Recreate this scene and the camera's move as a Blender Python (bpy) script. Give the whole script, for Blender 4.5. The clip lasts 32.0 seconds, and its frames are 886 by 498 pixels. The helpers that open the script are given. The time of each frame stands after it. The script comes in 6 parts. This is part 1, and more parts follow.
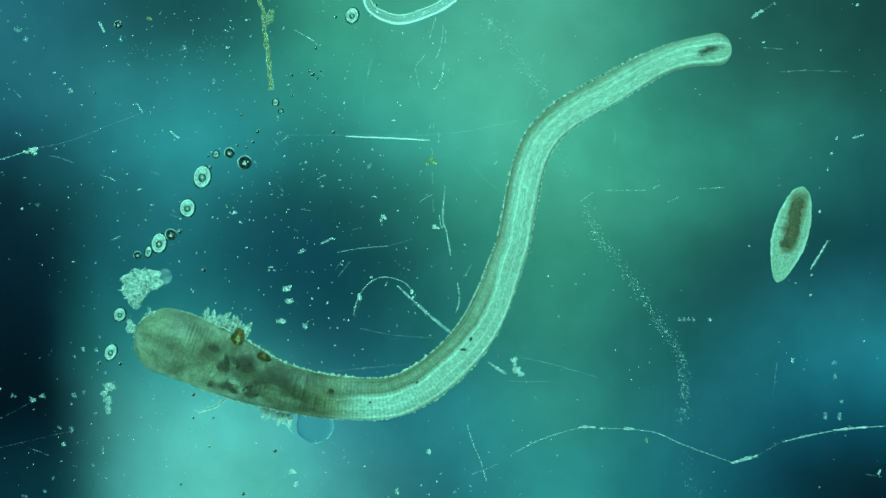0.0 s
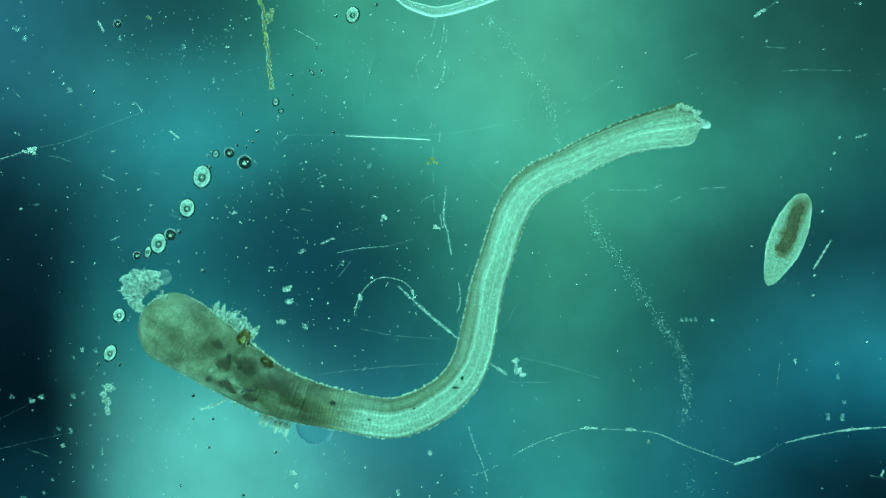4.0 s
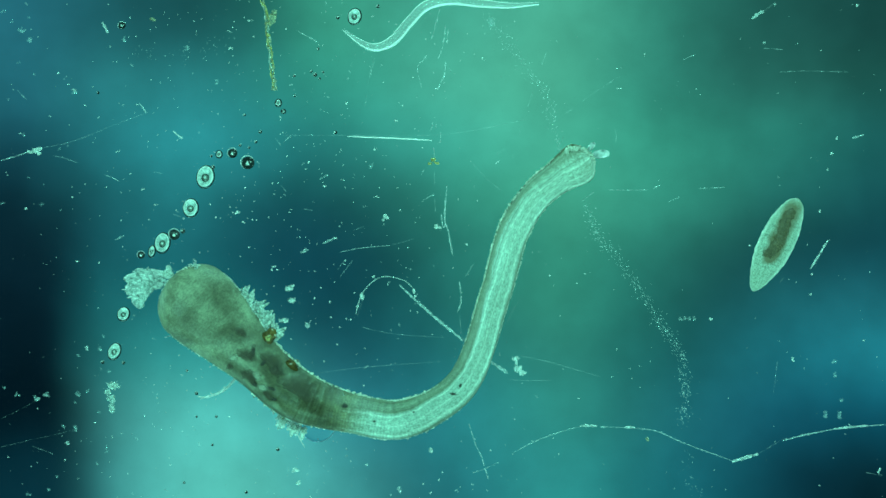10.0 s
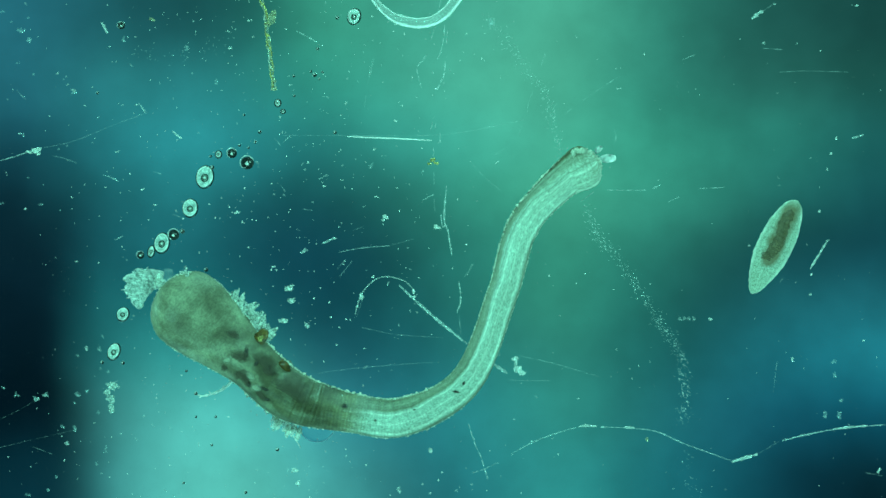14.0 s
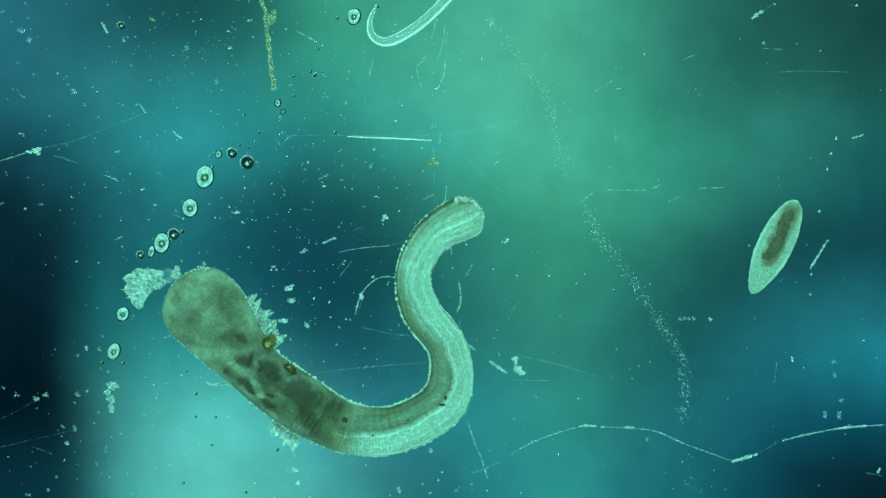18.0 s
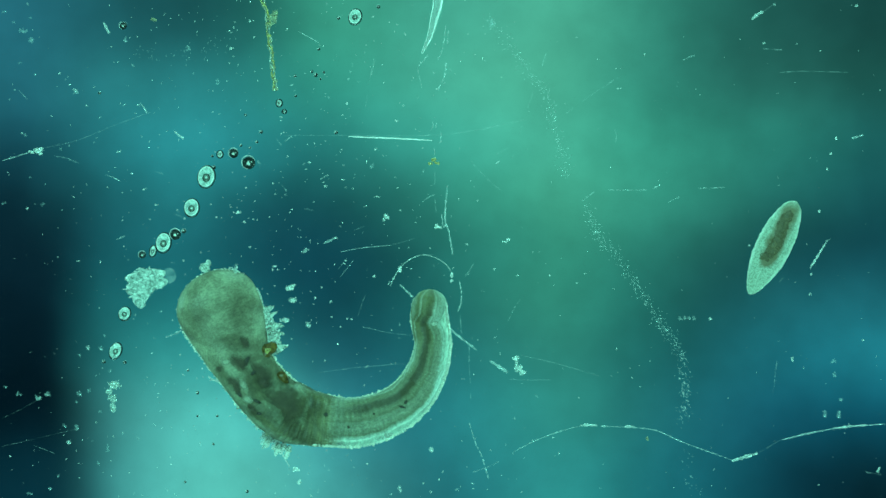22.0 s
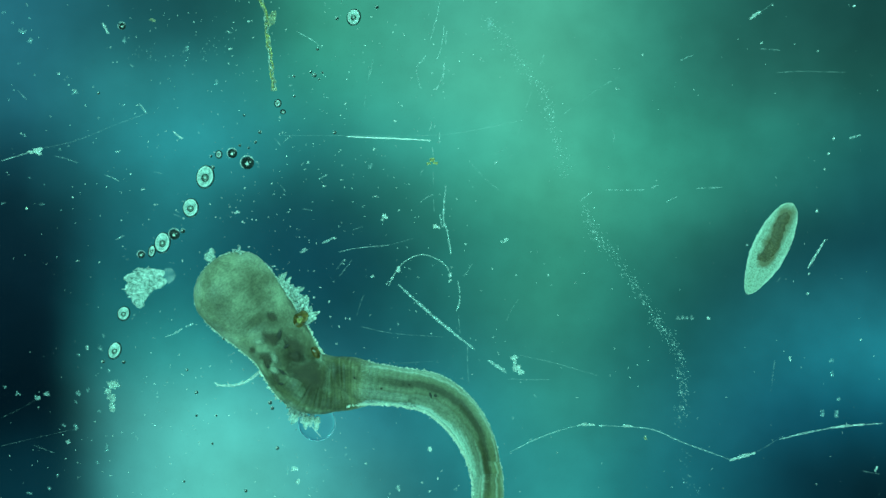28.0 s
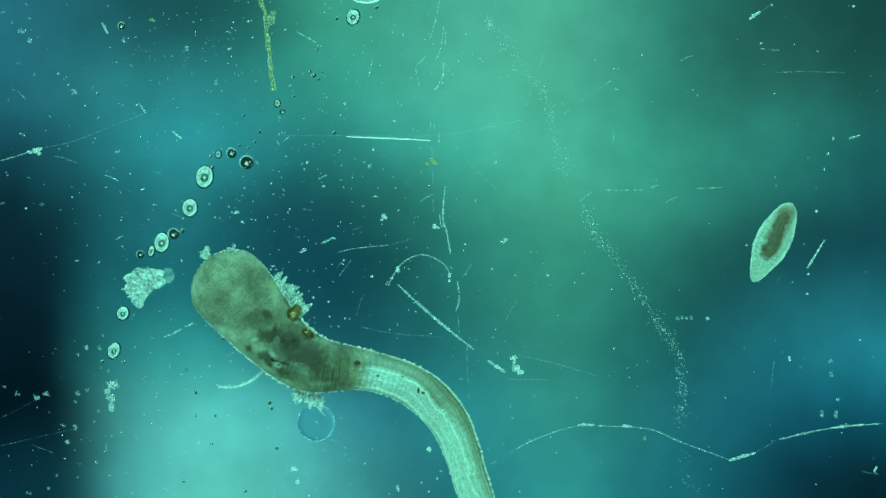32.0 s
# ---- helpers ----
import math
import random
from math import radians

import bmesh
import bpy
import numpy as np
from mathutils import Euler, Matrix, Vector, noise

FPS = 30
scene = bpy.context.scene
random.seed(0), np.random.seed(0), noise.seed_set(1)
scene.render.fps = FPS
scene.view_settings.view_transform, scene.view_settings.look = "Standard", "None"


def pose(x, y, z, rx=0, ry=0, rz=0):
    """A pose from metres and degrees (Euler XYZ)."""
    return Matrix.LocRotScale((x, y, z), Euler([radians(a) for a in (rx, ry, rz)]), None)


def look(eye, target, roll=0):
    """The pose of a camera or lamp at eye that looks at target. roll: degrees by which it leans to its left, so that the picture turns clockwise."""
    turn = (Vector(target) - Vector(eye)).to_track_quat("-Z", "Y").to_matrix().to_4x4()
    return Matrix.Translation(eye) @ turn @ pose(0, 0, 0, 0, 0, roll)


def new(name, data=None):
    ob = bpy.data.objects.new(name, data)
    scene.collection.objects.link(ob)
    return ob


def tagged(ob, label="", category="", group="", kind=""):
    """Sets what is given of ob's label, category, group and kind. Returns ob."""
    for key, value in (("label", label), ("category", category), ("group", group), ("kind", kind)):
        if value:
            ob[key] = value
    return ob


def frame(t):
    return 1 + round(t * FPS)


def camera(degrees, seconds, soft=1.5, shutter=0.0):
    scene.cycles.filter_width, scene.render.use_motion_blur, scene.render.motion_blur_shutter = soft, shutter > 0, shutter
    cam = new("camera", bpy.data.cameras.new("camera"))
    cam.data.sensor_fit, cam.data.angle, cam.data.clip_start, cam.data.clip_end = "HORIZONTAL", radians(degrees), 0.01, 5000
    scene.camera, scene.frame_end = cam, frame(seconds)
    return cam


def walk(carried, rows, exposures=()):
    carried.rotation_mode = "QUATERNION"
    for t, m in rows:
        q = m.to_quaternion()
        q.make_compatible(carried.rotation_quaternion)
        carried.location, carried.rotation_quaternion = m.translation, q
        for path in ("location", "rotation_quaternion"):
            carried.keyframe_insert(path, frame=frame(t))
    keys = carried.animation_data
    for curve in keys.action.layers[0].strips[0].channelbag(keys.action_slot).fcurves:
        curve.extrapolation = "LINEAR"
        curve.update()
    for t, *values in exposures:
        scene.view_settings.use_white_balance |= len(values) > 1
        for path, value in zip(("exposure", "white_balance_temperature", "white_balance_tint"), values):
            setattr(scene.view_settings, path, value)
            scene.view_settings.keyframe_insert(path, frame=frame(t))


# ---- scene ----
# Stage coordinates: u runs right, v runs towards the operator, h up from the glass, in divisions of 3 micrometres.
S = 3e-6


def loc(u, v, h=0.0):
    """Stage coordinates as a vector in divisions, centred on the optical axis."""
    return Vector((u - 784, 441 - v, h))


def at(u, v, h=0.0):
    """Stage coordinates as a place in metres."""
    return loc(u, v, h) * S


# ---- camera: a stereo microscope's eye, 50 mm over the slide ----
cam = camera(5.3864, 32.0, 1.55)
walk(cam, [
    (0, pose(0.00000763, 0.00000164, 0.049767, 0, 0, 0.015)),
    (0.5, pose(0.00000759, 0.00000193, 0.049724, 0, 0, 0.012)),
    (1, pose(0.00000783, 0.00000248, 0.049647, 0, 0, -0.001)),
    (1.5, pose(0.00000810, 0.00000318, 0.049541, 0, 0, -0.005)),
    (2, pose(0.00000747, 0.00000373, 0.049447, 0, 0, 0.008)),
    (2.5, pose(0.00000683, 0.00000389, 0.049415, 0, 0, 0.018)),
    (3, pose(0.00000580, 0.00000347, 0.049438, 0, 0, 0.014)),
    (3.5, pose(0.00000441, 0.00000291, 0.049477, 0, 0, 0.005)),
    (5.5, pose(-0.00000176, 0.00000182, 0.049640, 0, 0, -0.006)),
    (6, pose(-0.00000199, 0.00000153, 0.049650, 0, 0, -0.011)),
    (6.5, pose(-0.00000213, 0.00000135, 0.049656, 0, 0, -0.014)),
    (7, pose(-0.00000213, 0.00000135, 0.049656, 0, 0, -0.014)),
    (7.5, pose(-0.00000213, 0.00000139, 0.049657, 0, 0, -0.015)),
    (8, pose(-0.00000229, 0.00000127, 0.049690, 0, 0, -0.015)),
    (8.5, pose(-0.00000242, 0.00000066, 0.049790, 0, 0, -0.011)),
    (9, pose(-0.00000216, -0.00000012, 0.049918, 0, 0, -0.005)),
    (9.5, pose(-0.00000215, -0.00000053, 0.049987, 0, 0, 0.001)),
    (10, pose(-0.00000254, -0.00000074, 0.050014, 0, 0, 0.004)),
    (10.5, pose(-0.00000253, -0.00000077, 0.050036, 0, 0, 0.003)),
    (11, pose(-0.00000175, -0.00000042, 0.050018, 0, 0, 0.005)),
    (11.5, pose(-0.00000057, -0.00000018, 0.049996, 0, 0, 0.006)),
    (12, pose(-0.00000000, -0.00000014, 0.049998, 0, 0, 0.003)),
    (12.5, pose(-0.00000000, -0.00000005, 0.049999, 0, 0, 0.001)),
    (13, pose(-0.00000000, -0.00000000, 0.050000, 0, 0, 0.000)),
    (13.5, pose(-0.00000000, -0.00000000, 0.050000, 0, 0, 0.000)),
    (14, pose(-0.00000000, -0.00000000, 0.050000, 0, 0, 0.000)),
    (14.5, pose(-0.00000000, -0.00000000, 0.050000, 0, 0, 0.000)),
    (16.5, pose(-0.00000000, -0.00000000, 0.050000, 0, 0, 0.000)),
    (17, pose(-0.00000000, -0.00000000, 0.050000, 0, 0, 0.000)),
    (17.5, pose(0.00000006, -0.00000006, 0.050003, 0, 0, 0.000)),
    (18, pose(0.00000012, -0.00000016, 0.050005, 0, 0, 0.002)),
    (18.5, pose(0.00000012, -0.00000025, 0.050004, 0, 0, 0.003)),
    (19, pose(-0.00000000, -0.00000046, 0.050033, 0, 0, -0.003)),
    (19.5, pose(-0.00000023, -0.00000084, 0.050094, 0, 0, -0.014)),
    (20, pose(-0.00000043, -0.00000109, 0.050125, 0, 0, -0.014)),
    (20.5, pose(-0.00000072, -0.00000119, 0.050133, 0, 0, -0.005)),
    (21, pose(-0.00000101, -0.00000130, 0.050143, 0, 0, 0.000)),
    (21.5, pose(-0.00000197, -0.00000147, 0.050136, 0, 0, 0.004)),
    (22, pose(-0.00000459, -0.00000166, 0.050138, 0, 0, 0.010)),
    (22.5, pose(-0.00000404, -0.00000139, 0.050143, 0, 0, 0.005)),
    (23, pose(0.00000165, -0.00000082, 0.050125, 0, 0, -0.009)),
    (23.5, pose(0.00000519, -0.00000059, 0.050112, 0, 0, -0.014)),
    (24, pose(0.00000533, -0.00000058, 0.050112, 0, 0, -0.013)),
    (24.5, pose(0.00000529, -0.00000059, 0.050113, 0, 0, -0.013)),
    (25, pose(0.00000501, -0.00000067, 0.050114, 0, 0, -0.008)),
    (25.5, pose(0.00000465, -0.00000082, 0.050114, 0, 0, -0.001)),
    (27.5, pose(0.00000387, -0.00000210, 0.050190, 0, 0, -0.003)),
    (28, pose(0.00000394, -0.00000244, 0.050238, 0, 0, -0.007)),
    (28.5, pose(0.00000499, -0.00000247, 0.050255, 0, 0, -0.005)),
    (29, pose(0.00000616, -0.00000232, 0.050243, 0, 0, 0.003)),
    (29.5, pose(0.00000667, -0.00000234, 0.050236, 0, 0, 0.007)),
    (30, pose(0.00000693, -0.00000239, 0.050236, 0, 0, 0.008)),
    (30.5, pose(0.00000705, -0.00000240, 0.050240, 0, 0, 0.007)),
    (31, pose(0.00000705, -0.00000240, 0.050240, 0, 0, 0.007)),
    (31.5, pose(0.00000705, -0.00000222, 0.050237, 0, 0, 0.010)),
    (32, pose(0.00000705, -0.00000193, 0.050232, 0, 0, 0.016)),
], [(0, 0.0), (20, 0.0), (28, 0.05), (32, 0.06)])

# ---- light ----
world = bpy.data.worlds.new("room")
world.use_nodes = True
world.node_tree.nodes["Background"].inputs["Color"].default_value = (0.35, 0.8, 0.75, 1)
world.node_tree.nodes["Background"].inputs["Strength"].default_value = 0.12
scene.world = world


def side_lamp(name, azimuth, elevation, power, size=0.02, far=0.06):
    """One lamp: a head of the low dark-field illuminator round the stage, or added fill."""
    data = bpy.data.lights.new(name, "AREA")
    data.energy, data.size, data.color = power, size, (0.245, 1.0, 0.77)
    a, e = radians(azimuth), radians(elevation)
    eye = Vector((math.cos(a) * math.cos(e), math.sin(a) * math.cos(e), math.sin(e))) * far
    new(name, data).matrix_world = look(eye, (0, 0, 0))


for k, azimuth in enumerate((70, 160, 250, 340)):
    side_lamp("dark_field_lamp", azimuth, -14, 0.018)
# unseen fill from above, added to brighten the upper faces
side_lamp("top_fill", 105, 62, 0.031)
side_lamp("top_fill", 290, 56, 0.020)
scene.view_settings.exposure = 0.0


# ---- materials ----
def nodes_of(name):
    mat = bpy.data.materials.new(name)
    mat.use_nodes = True
    tree = mat.node_tree
    return mat, tree, tree.nodes["Principled BSDF"]


def add(tree, kind, **inputs):
    node = tree.nodes.new(kind)
    for key, value in inputs.items():
        node.inputs[key.replace("_", " ")].default_value = value
    return node


def ramp(tree, source, stops, mode="LINEAR"):
    node = tree.nodes.new("ShaderNodeValToRGB")
    node.color_ramp.interpolation = mode
    el = node.color_ramp.elements
    while len(el) > 1:
        el.remove(el[-1])
    el[0].position, el[0].color = stops[0][0], (*stops[0][1], 1)
    for p, c in stops[1:]:
        e = el.new(p)
        e.color = (*c, 1)
    tree.links.new(source, node.inputs["Fac"])
    return node


def mix(tree, fac, a, b, blend="MIX"):
    node = tree.nodes.new("ShaderNodeMix")
    node.data_type, node.blend_type = "RGBA", blend
    for slot, value in ((0, fac), (6, a), (7, b)):
        if isinstance(value, (int, float)):
            node.inputs[slot].default_value = value
        elif isinstance(value, tuple):
            node.inputs[slot].default_value = (*value, 1)
        else:
            tree.links.new(value, node.inputs[slot])
    return node.outputs[2]


def math_node(tree, op, a, b=0.0, c=0.0):
    node = tree.nodes.new("ShaderNodeMath")
    node.operation = op
    for slot, value in enumerate((a, b, c)):
        if isinstance(value, (int, float)):
            node.inputs[slot].default_value = value
        else:
            tree.links.new(value, node.inputs[slot])
    return node.outputs[0]


def grainy(name, low, high, size=8.0, rough=0.5, bump=0.4, alpha=None, vary=0.0):
    """A speckled, rough surface: two scales of noise between two colours, grain in divisions; vary: how far loose pieces differ in thickness."""
    mat, tree, bsdf = nodes_of(name)
    coord = tree.nodes.new("ShaderNodeTexCoord")
    coarse = add(tree, "ShaderNodeTexNoise", Scale=1 / (size * S), Detail=3.0)
    fine = add(tree, "ShaderNodeTexNoise", Scale=4 / (size * S), Detail=2.0)
    for n in (coarse, fine):
        tree.links.new(coord.outputs["Object"], n.inputs["Vector"])
    both = math_node(tree, "ADD", math_node(tree, "MULTIPLY", coarse.outputs["Fac"], 0.6), math_node(tree, "MULTIPLY", fine.outputs["Fac"], 0.4))
    col = ramp(tree, both, [(0.36, low), (0.64, high)])
    tree.links.new(col.outputs["Color"], bsdf.inputs["Base Color"])
    bsdf.inputs["Roughness"].default_value = rough
    b = add(tree, "ShaderNodeBump", Strength=bump, Distance=size * 0.3 * S)
    tree.links.new(both, b.inputs["Height"])
    tree.links.new(b.outputs["Normal"], bsdf.inputs["Normal"])
    if alpha:
        veil = ramp(tree, both, [(0.38, (alpha[0],) * 3), (0.62, (alpha[1],) * 3)])
        piece = tree.nodes.new("ShaderNodeNewGeometry").outputs["Random Per Island"]
        tree.links.new(math_node(tree, "MULTIPLY", veil.outputs["Color"], math_node(tree, "MULTIPLY_ADD", piece, vary, 1 - vary)), bsdf.inputs["Alpha"])
    return mat


def soft_spot(name, low, high, size, strength):
    """A stain in the skin that fades out to an uneven edge."""
    mat = grainy(name, low, high, size, 0.6, 0.3)
    tree = mat.node_tree
    coord = tree.nodes.new("ShaderNodeTexCoord")
    flat = tree.nodes.new("ShaderNodeVectorMath")
    flat.operation = "SUBTRACT"
    tree.links.new(tree.nodes.new("ShaderNodeUVMap").outputs[0], flat.inputs[0])
    flat.inputs[1].default_value = (0.5, 0.5, 0)
    far = tree.nodes.new("ShaderNodeVectorMath")
    far.operation = "LENGTH"
    tree.links.new(flat.outputs[0], far.inputs[0])
    edge = add(tree, "ShaderNodeTexNoise", Scale=1 / (11 * S), Detail=2.0)
    tree.links.new(coord.outputs["Object"], edge.inputs["Vector"])
    out = math_node(tree, "ADD", far.outputs["Value"], math_node(tree, "MULTIPLY_ADD", edge.outputs["Fac"], 0.36, -0.18))
    fade = ramp(tree, out, [(0.03, (strength,) * 3), (0.46, (0, 0, 0))], "EASE").outputs[0]
    tree.links.new(fade, tree.nodes["Principled BSDF"].inputs["Alpha"])
    return mat


def worm_skin():
    """Skin of the worm: olive, mottled hind end, ringed brown waist, pale streaked front."""
    mat, tree, bsdf = nodes_of("worm skin")
    uv = tree.nodes.new("ShaderNodeUVMap")
    sep = tree.nodes.new("ShaderNodeSeparateXYZ")
    tree.links.new(uv.outputs[0], sep.inputs[0])
    girth, along = sep.outputs[0], sep.outputs[1]

    def noise_on(a, b, detail=3.0, shift=0.0):
        comb = tree.nodes.new("ShaderNodeCombineXYZ")
        tree.links.new(math_node(tree, "MULTIPLY", girth, a), comb.inputs[0])
        tree.links.new(math_node(tree, "MULTIPLY", along, b), comb.inputs[1])
        comb.inputs[2].default_value = shift
        n = add(tree, "ShaderNodeTexNoise", Scale=1.0, Detail=detail, Roughness=0.55)
        tree.links.new(comb.outputs[0], n.inputs["Vector"])
        return n.outputs["Fac"]

    base = ramp(tree, along, [(0.0, (0.212, 0.205, 0.138)), (0.16, (0.216, 0.209, 0.142)), (0.25, (0.100, 0.094, 0.050)), (0.335, (0.086, 0.077, 0.037)),
                              (0.36, (0.185, 0.172, 0.095)), (0.40, (0.33, 0.41, 0.36)), (0.70, (0.34, 0.41, 0.35)), (0.93, (0.40, 0.48, 0.41)), (1.0, (0.31, 0.36, 0.29))]).outputs[0]
    front = ramp(tree, along, [(0.345, (0, 0, 0)), (0.40, (1, 1, 1))]).outputs[0]
    hind = ramp(tree, along, [(0.12, (0.1, 0.1, 0.1)), (0.20, (0.7, 0.7, 0.7)), (0.28, (0.7, 0.7, 0.7)), (0.34, (0, 0, 0))]).outputs[0]
    # pale underside with fine lengthwise lines, olive back with a dark stripe
    speck = ramp(tree, noise_on(60, 210, 3.0), [(0.44, (0, 0, 0)), (0.60, (1, 1, 1))]).outputs[0]
    light = mix(tree, math_node(tree, "MULTIPLY", front, math_node(tree, "MULTIPLY", speck, 0.30)), base, (0.74, 0.80, 0.72))
    streak2 = ramp(tree, noise_on(13, 2.5, 2.0, 7.0), [(0.48, (0, 0, 0)), (0.70, (1, 1, 1))]).outputs[0]
    dark = mix(tree, math_node(tree, "MULTIPLY", front, math_node(tree, "MULTIPLY", streak2, 0.12)), light, (0.13, 0.125, 0.07))
    sway = math_node(tree, "MULTIPLY_ADD", noise_on(2, 7, 2.0, 21.0), 0.09, math_node(tree, "ADD", girth, -0.045))
    sway = math_node(tree, "MULTIPLY_ADD", noise_on(3, 34, 2.0, 31.0), 0.03, math_node(tree, "ADD", sway, -0.015))
    to_back = math_node(tree, "MULTIPLY_ADD", ramp(tree, along, [(0.62, (0, 0, 0)), (0.80, (1, 1, 1))]).outputs[0], -0.045, sway)
    back = ramp(tree, to_back, [(0.435, (0, 0, 0)), (0.465, (1, 1, 1)), (0.675, (1, 1, 1)), (0.75, (0.65, 0.65, 0.65)), (0.84, (0.5, 0.5, 0.5)), (0.88, (0.8, 0.8, 0.8))]).outputs[0]
    off_edge = math_node(tree, "MULTIPLY_ADD", ramp(tree, along, [(0.78, (0, 0, 0)), (0.88, (1, 1, 1))]).outputs[0], -0.06, sway)
    crown = math_node(tree, "MULTIPLY", ramp(tree, off_edge, [(0.49, (0, 0, 0)), (0.55, (1, 1, 1)), (0.72, (1, 1, 1)), (0.80, (0.62, 0.62, 0.62)), (0.88, (0.78, 0.78, 0.78))]).outputs[0], ramp(tree, along, [(0.36, (1.2, 1.2, 1.2)), (0.76, (1.15, 1.15, 1.15)), (0.87, (1.4, 1.4, 1.4))]).outputs[0])
    back = math_node(tree, "MULTIPLY", back, ramp(tree, along, [(0.84, (1, 1, 1)), (0.94, (0.6, 0.6, 0.6))]).outputs[0])
    back = math_node(tree, "MAXIMUM", back, crown)
    dark = mix(tree, math_node(tree, "MULTIPLY", front, math_node(tree, "MULTIPLY", back, 0.70)), dark, (0.142, 0.138, 0.066))
    stripe = ramp(tree, along, [(0.36, (0, 0, 0)), (0.45, (1, 1, 1)), (0.955, (1, 1, 1)), (0.985, (0.4, 0.4, 0.4))]).outputs[0]
    line_dark = ramp(tree, sway, [(0.58, (0, 0, 0)), (0.62, (1, 1, 1)), (0.665, (1, 1, 1)), (0.705, (0, 0, 0))]).outputs[0]
    dark = mix(tree, math_node(tree, "MULTIPLY", stripe, math_node(tree, "MULTIPLY", line_dark, 0.85)), dark, (0.045, 0.036, 0.016))
    edge_dark = ramp(tree, sway, [(0.160, (0.9, 0.9, 0.9)), (0.190, (0.9, 0.9, 0.9)), (0.220, (0, 0, 0)), (0.45, (0, 0, 0)), (0.465, (0.5, 0.5, 0.5)), (0.48, (0, 0, 0)), (0.53, (0, 0, 0)), (0.55, (0.6, 0.6, 0.6)), (0.57, (0, 0, 0))]).outputs[0]
    dark = mix(tree, math_node(tree, "MULTIPLY", front, math_node(tree, "MULTIPLY", edge_dark, 0.75)), dark, (0.09, 0.08, 0.04))
    line_pale = ramp(tree, sway, [(0.222, (0, 0, 0)), (0.236, (0.8, 0.8, 0.8)), (0.250, (0, 0, 0)), (0.315, (0, 0, 0)), (0.325, (0.5, 0.5, 0.5)), (0.337, (0, 0, 0)), (0.410, (0, 0, 0)), (0.422, (0.72, 0.72, 0.72)), (0.440, (0, 0, 0)),
                                  (0.490, (0, 0, 0)), (0.500, (0.12, 0.12, 0.12)), (0.512, (0, 0, 0)), (0.745, (0, 0, 0)), (0.757, (0.4, 0.4, 0.4)), (0.775, (0, 0, 0))]).outputs[0]
    dark = mix(tree, math_node(tree, "MULTIPLY", front, math_node(tree, "MULTIPLY", line_pale, 0.72)), dark, (0.82, 0.84, 0.76))
    mott = ramp(tree, noise_on(8, 30, 5.0, 3.0), [(0.42, (0, 0, 0)), (0.66, (1, 1, 1))]).outputs[0]
    spots = mix(tree, math_node(tree, "MULTIPLY", hind, math_node(tree, "MULTIPLY", mott, 0.85)), dark, (0.060, 0.052, 0.028))
    pale = ramp(tree, noise_on(9, 30, 5.0, 11.0), [(0.50, (0, 0, 0)), (0.64, (1, 1, 1))]).outputs[0]
    skin = mix(tree, math_node(tree, "MULTIPLY", hind, math_node(tree, "MULTIPLY", pale, 0.62)), spots, (0.32, 0.35, 0.25))
    cloud = ramp(tree, noise_on(7, 20, 5.0, 5.0), [(0.36, (0.58, 0.56, 0.52)), (0.50, (0.95, 0.96, 0.95)), (0.64, (1.40, 1.46, 1.46))]).outputs[0]
    cloud = mix(tree, math_node(tree, "MULTIPLY", front, 0.75), cloud, (1.0, 1.0, 1.0))
    skin = mix(tree, 1.0, skin, cloud, "MULTIPLY")
    rings = math_node(tree, "SINE", math_node(tree, "MULTIPLY_ADD", noise_on(3, 60, 2.0, 2.0), 3.0, math_node(tree, "MULTIPLY", along, 2 * math.pi * 215)))
    banded = ramp(tree, along, [(0.24, (0.0, 0.0, 0.0)), (0.31, (1, 1, 1)), (0.44, (0.7, 0.7, 0.7)), (0.54, (0.12, 0.12, 0.12))]).outputs[0]
    banded = math_node(tree, "MAXIMUM", banded, math_node(tree, "MULTIPLY", math_node(tree, "MULTIPLY", front, back), 0.25))
    rings = math_node(tree, "MULTIPLY", rings, banded)
    ringed = math_node(tree, "MULTIPLY_ADD", rings, 0.18, 0.98)
    grey = tree.nodes.new("ShaderNodeCombineXYZ")
    for k in range(3):
        tree.links.new(ringed, grey.inputs[k])
    skin = mix(tree, 0.8, skin, grey.outputs[0], "MULTIPLY")
    bsdf.inputs["Roughness"].default_value = 0.46
    bsdf.inputs["Specular IOR Level"].default_value = 0.35
    bsdf.inputs["Sheen Weight"].default_value = 0.10
    bsdf.inputs["Sheen Roughness"].default_value = 0.25
    granule = ramp(tree, noise_on(36, 120, 4.0, 9.0), [(0.32, (0.82, 0.82, 0.82)), (0.68, (1.17, 1.17, 1.17))]).outputs[0]
    skin = mix(tree, 1.0, skin, granule, "MULTIPLY")
    grit = ramp(tree, noise_on(95, 340, 3.0, 15.0), [(0.36, (0.80, 0.80, 0.78)), (0.64, (1.20, 1.20, 1.20))]).outputs[0]
    skin = mix(tree, 1.0, skin, grit, "MULTIPLY")
    tree.links.new(skin, bsdf.inputs["Base Color"])
    fine = noise_on(60, 210, 3.0, 1.0)
    height = math_node(tree, "ADD", math_node(tree, "MULTIPLY", rings, 0.22), math_node(tree, "MULTIPLY", fine, 0.9))
    b = add(tree, "ShaderNodeBump", Strength=0.5, Distance=2.0 * S)
    tree.links.new(height, b.inputs["Height"])
    tree.links.new(b.outputs["Normal"], bsdf.inputs["Normal"])
    return mat


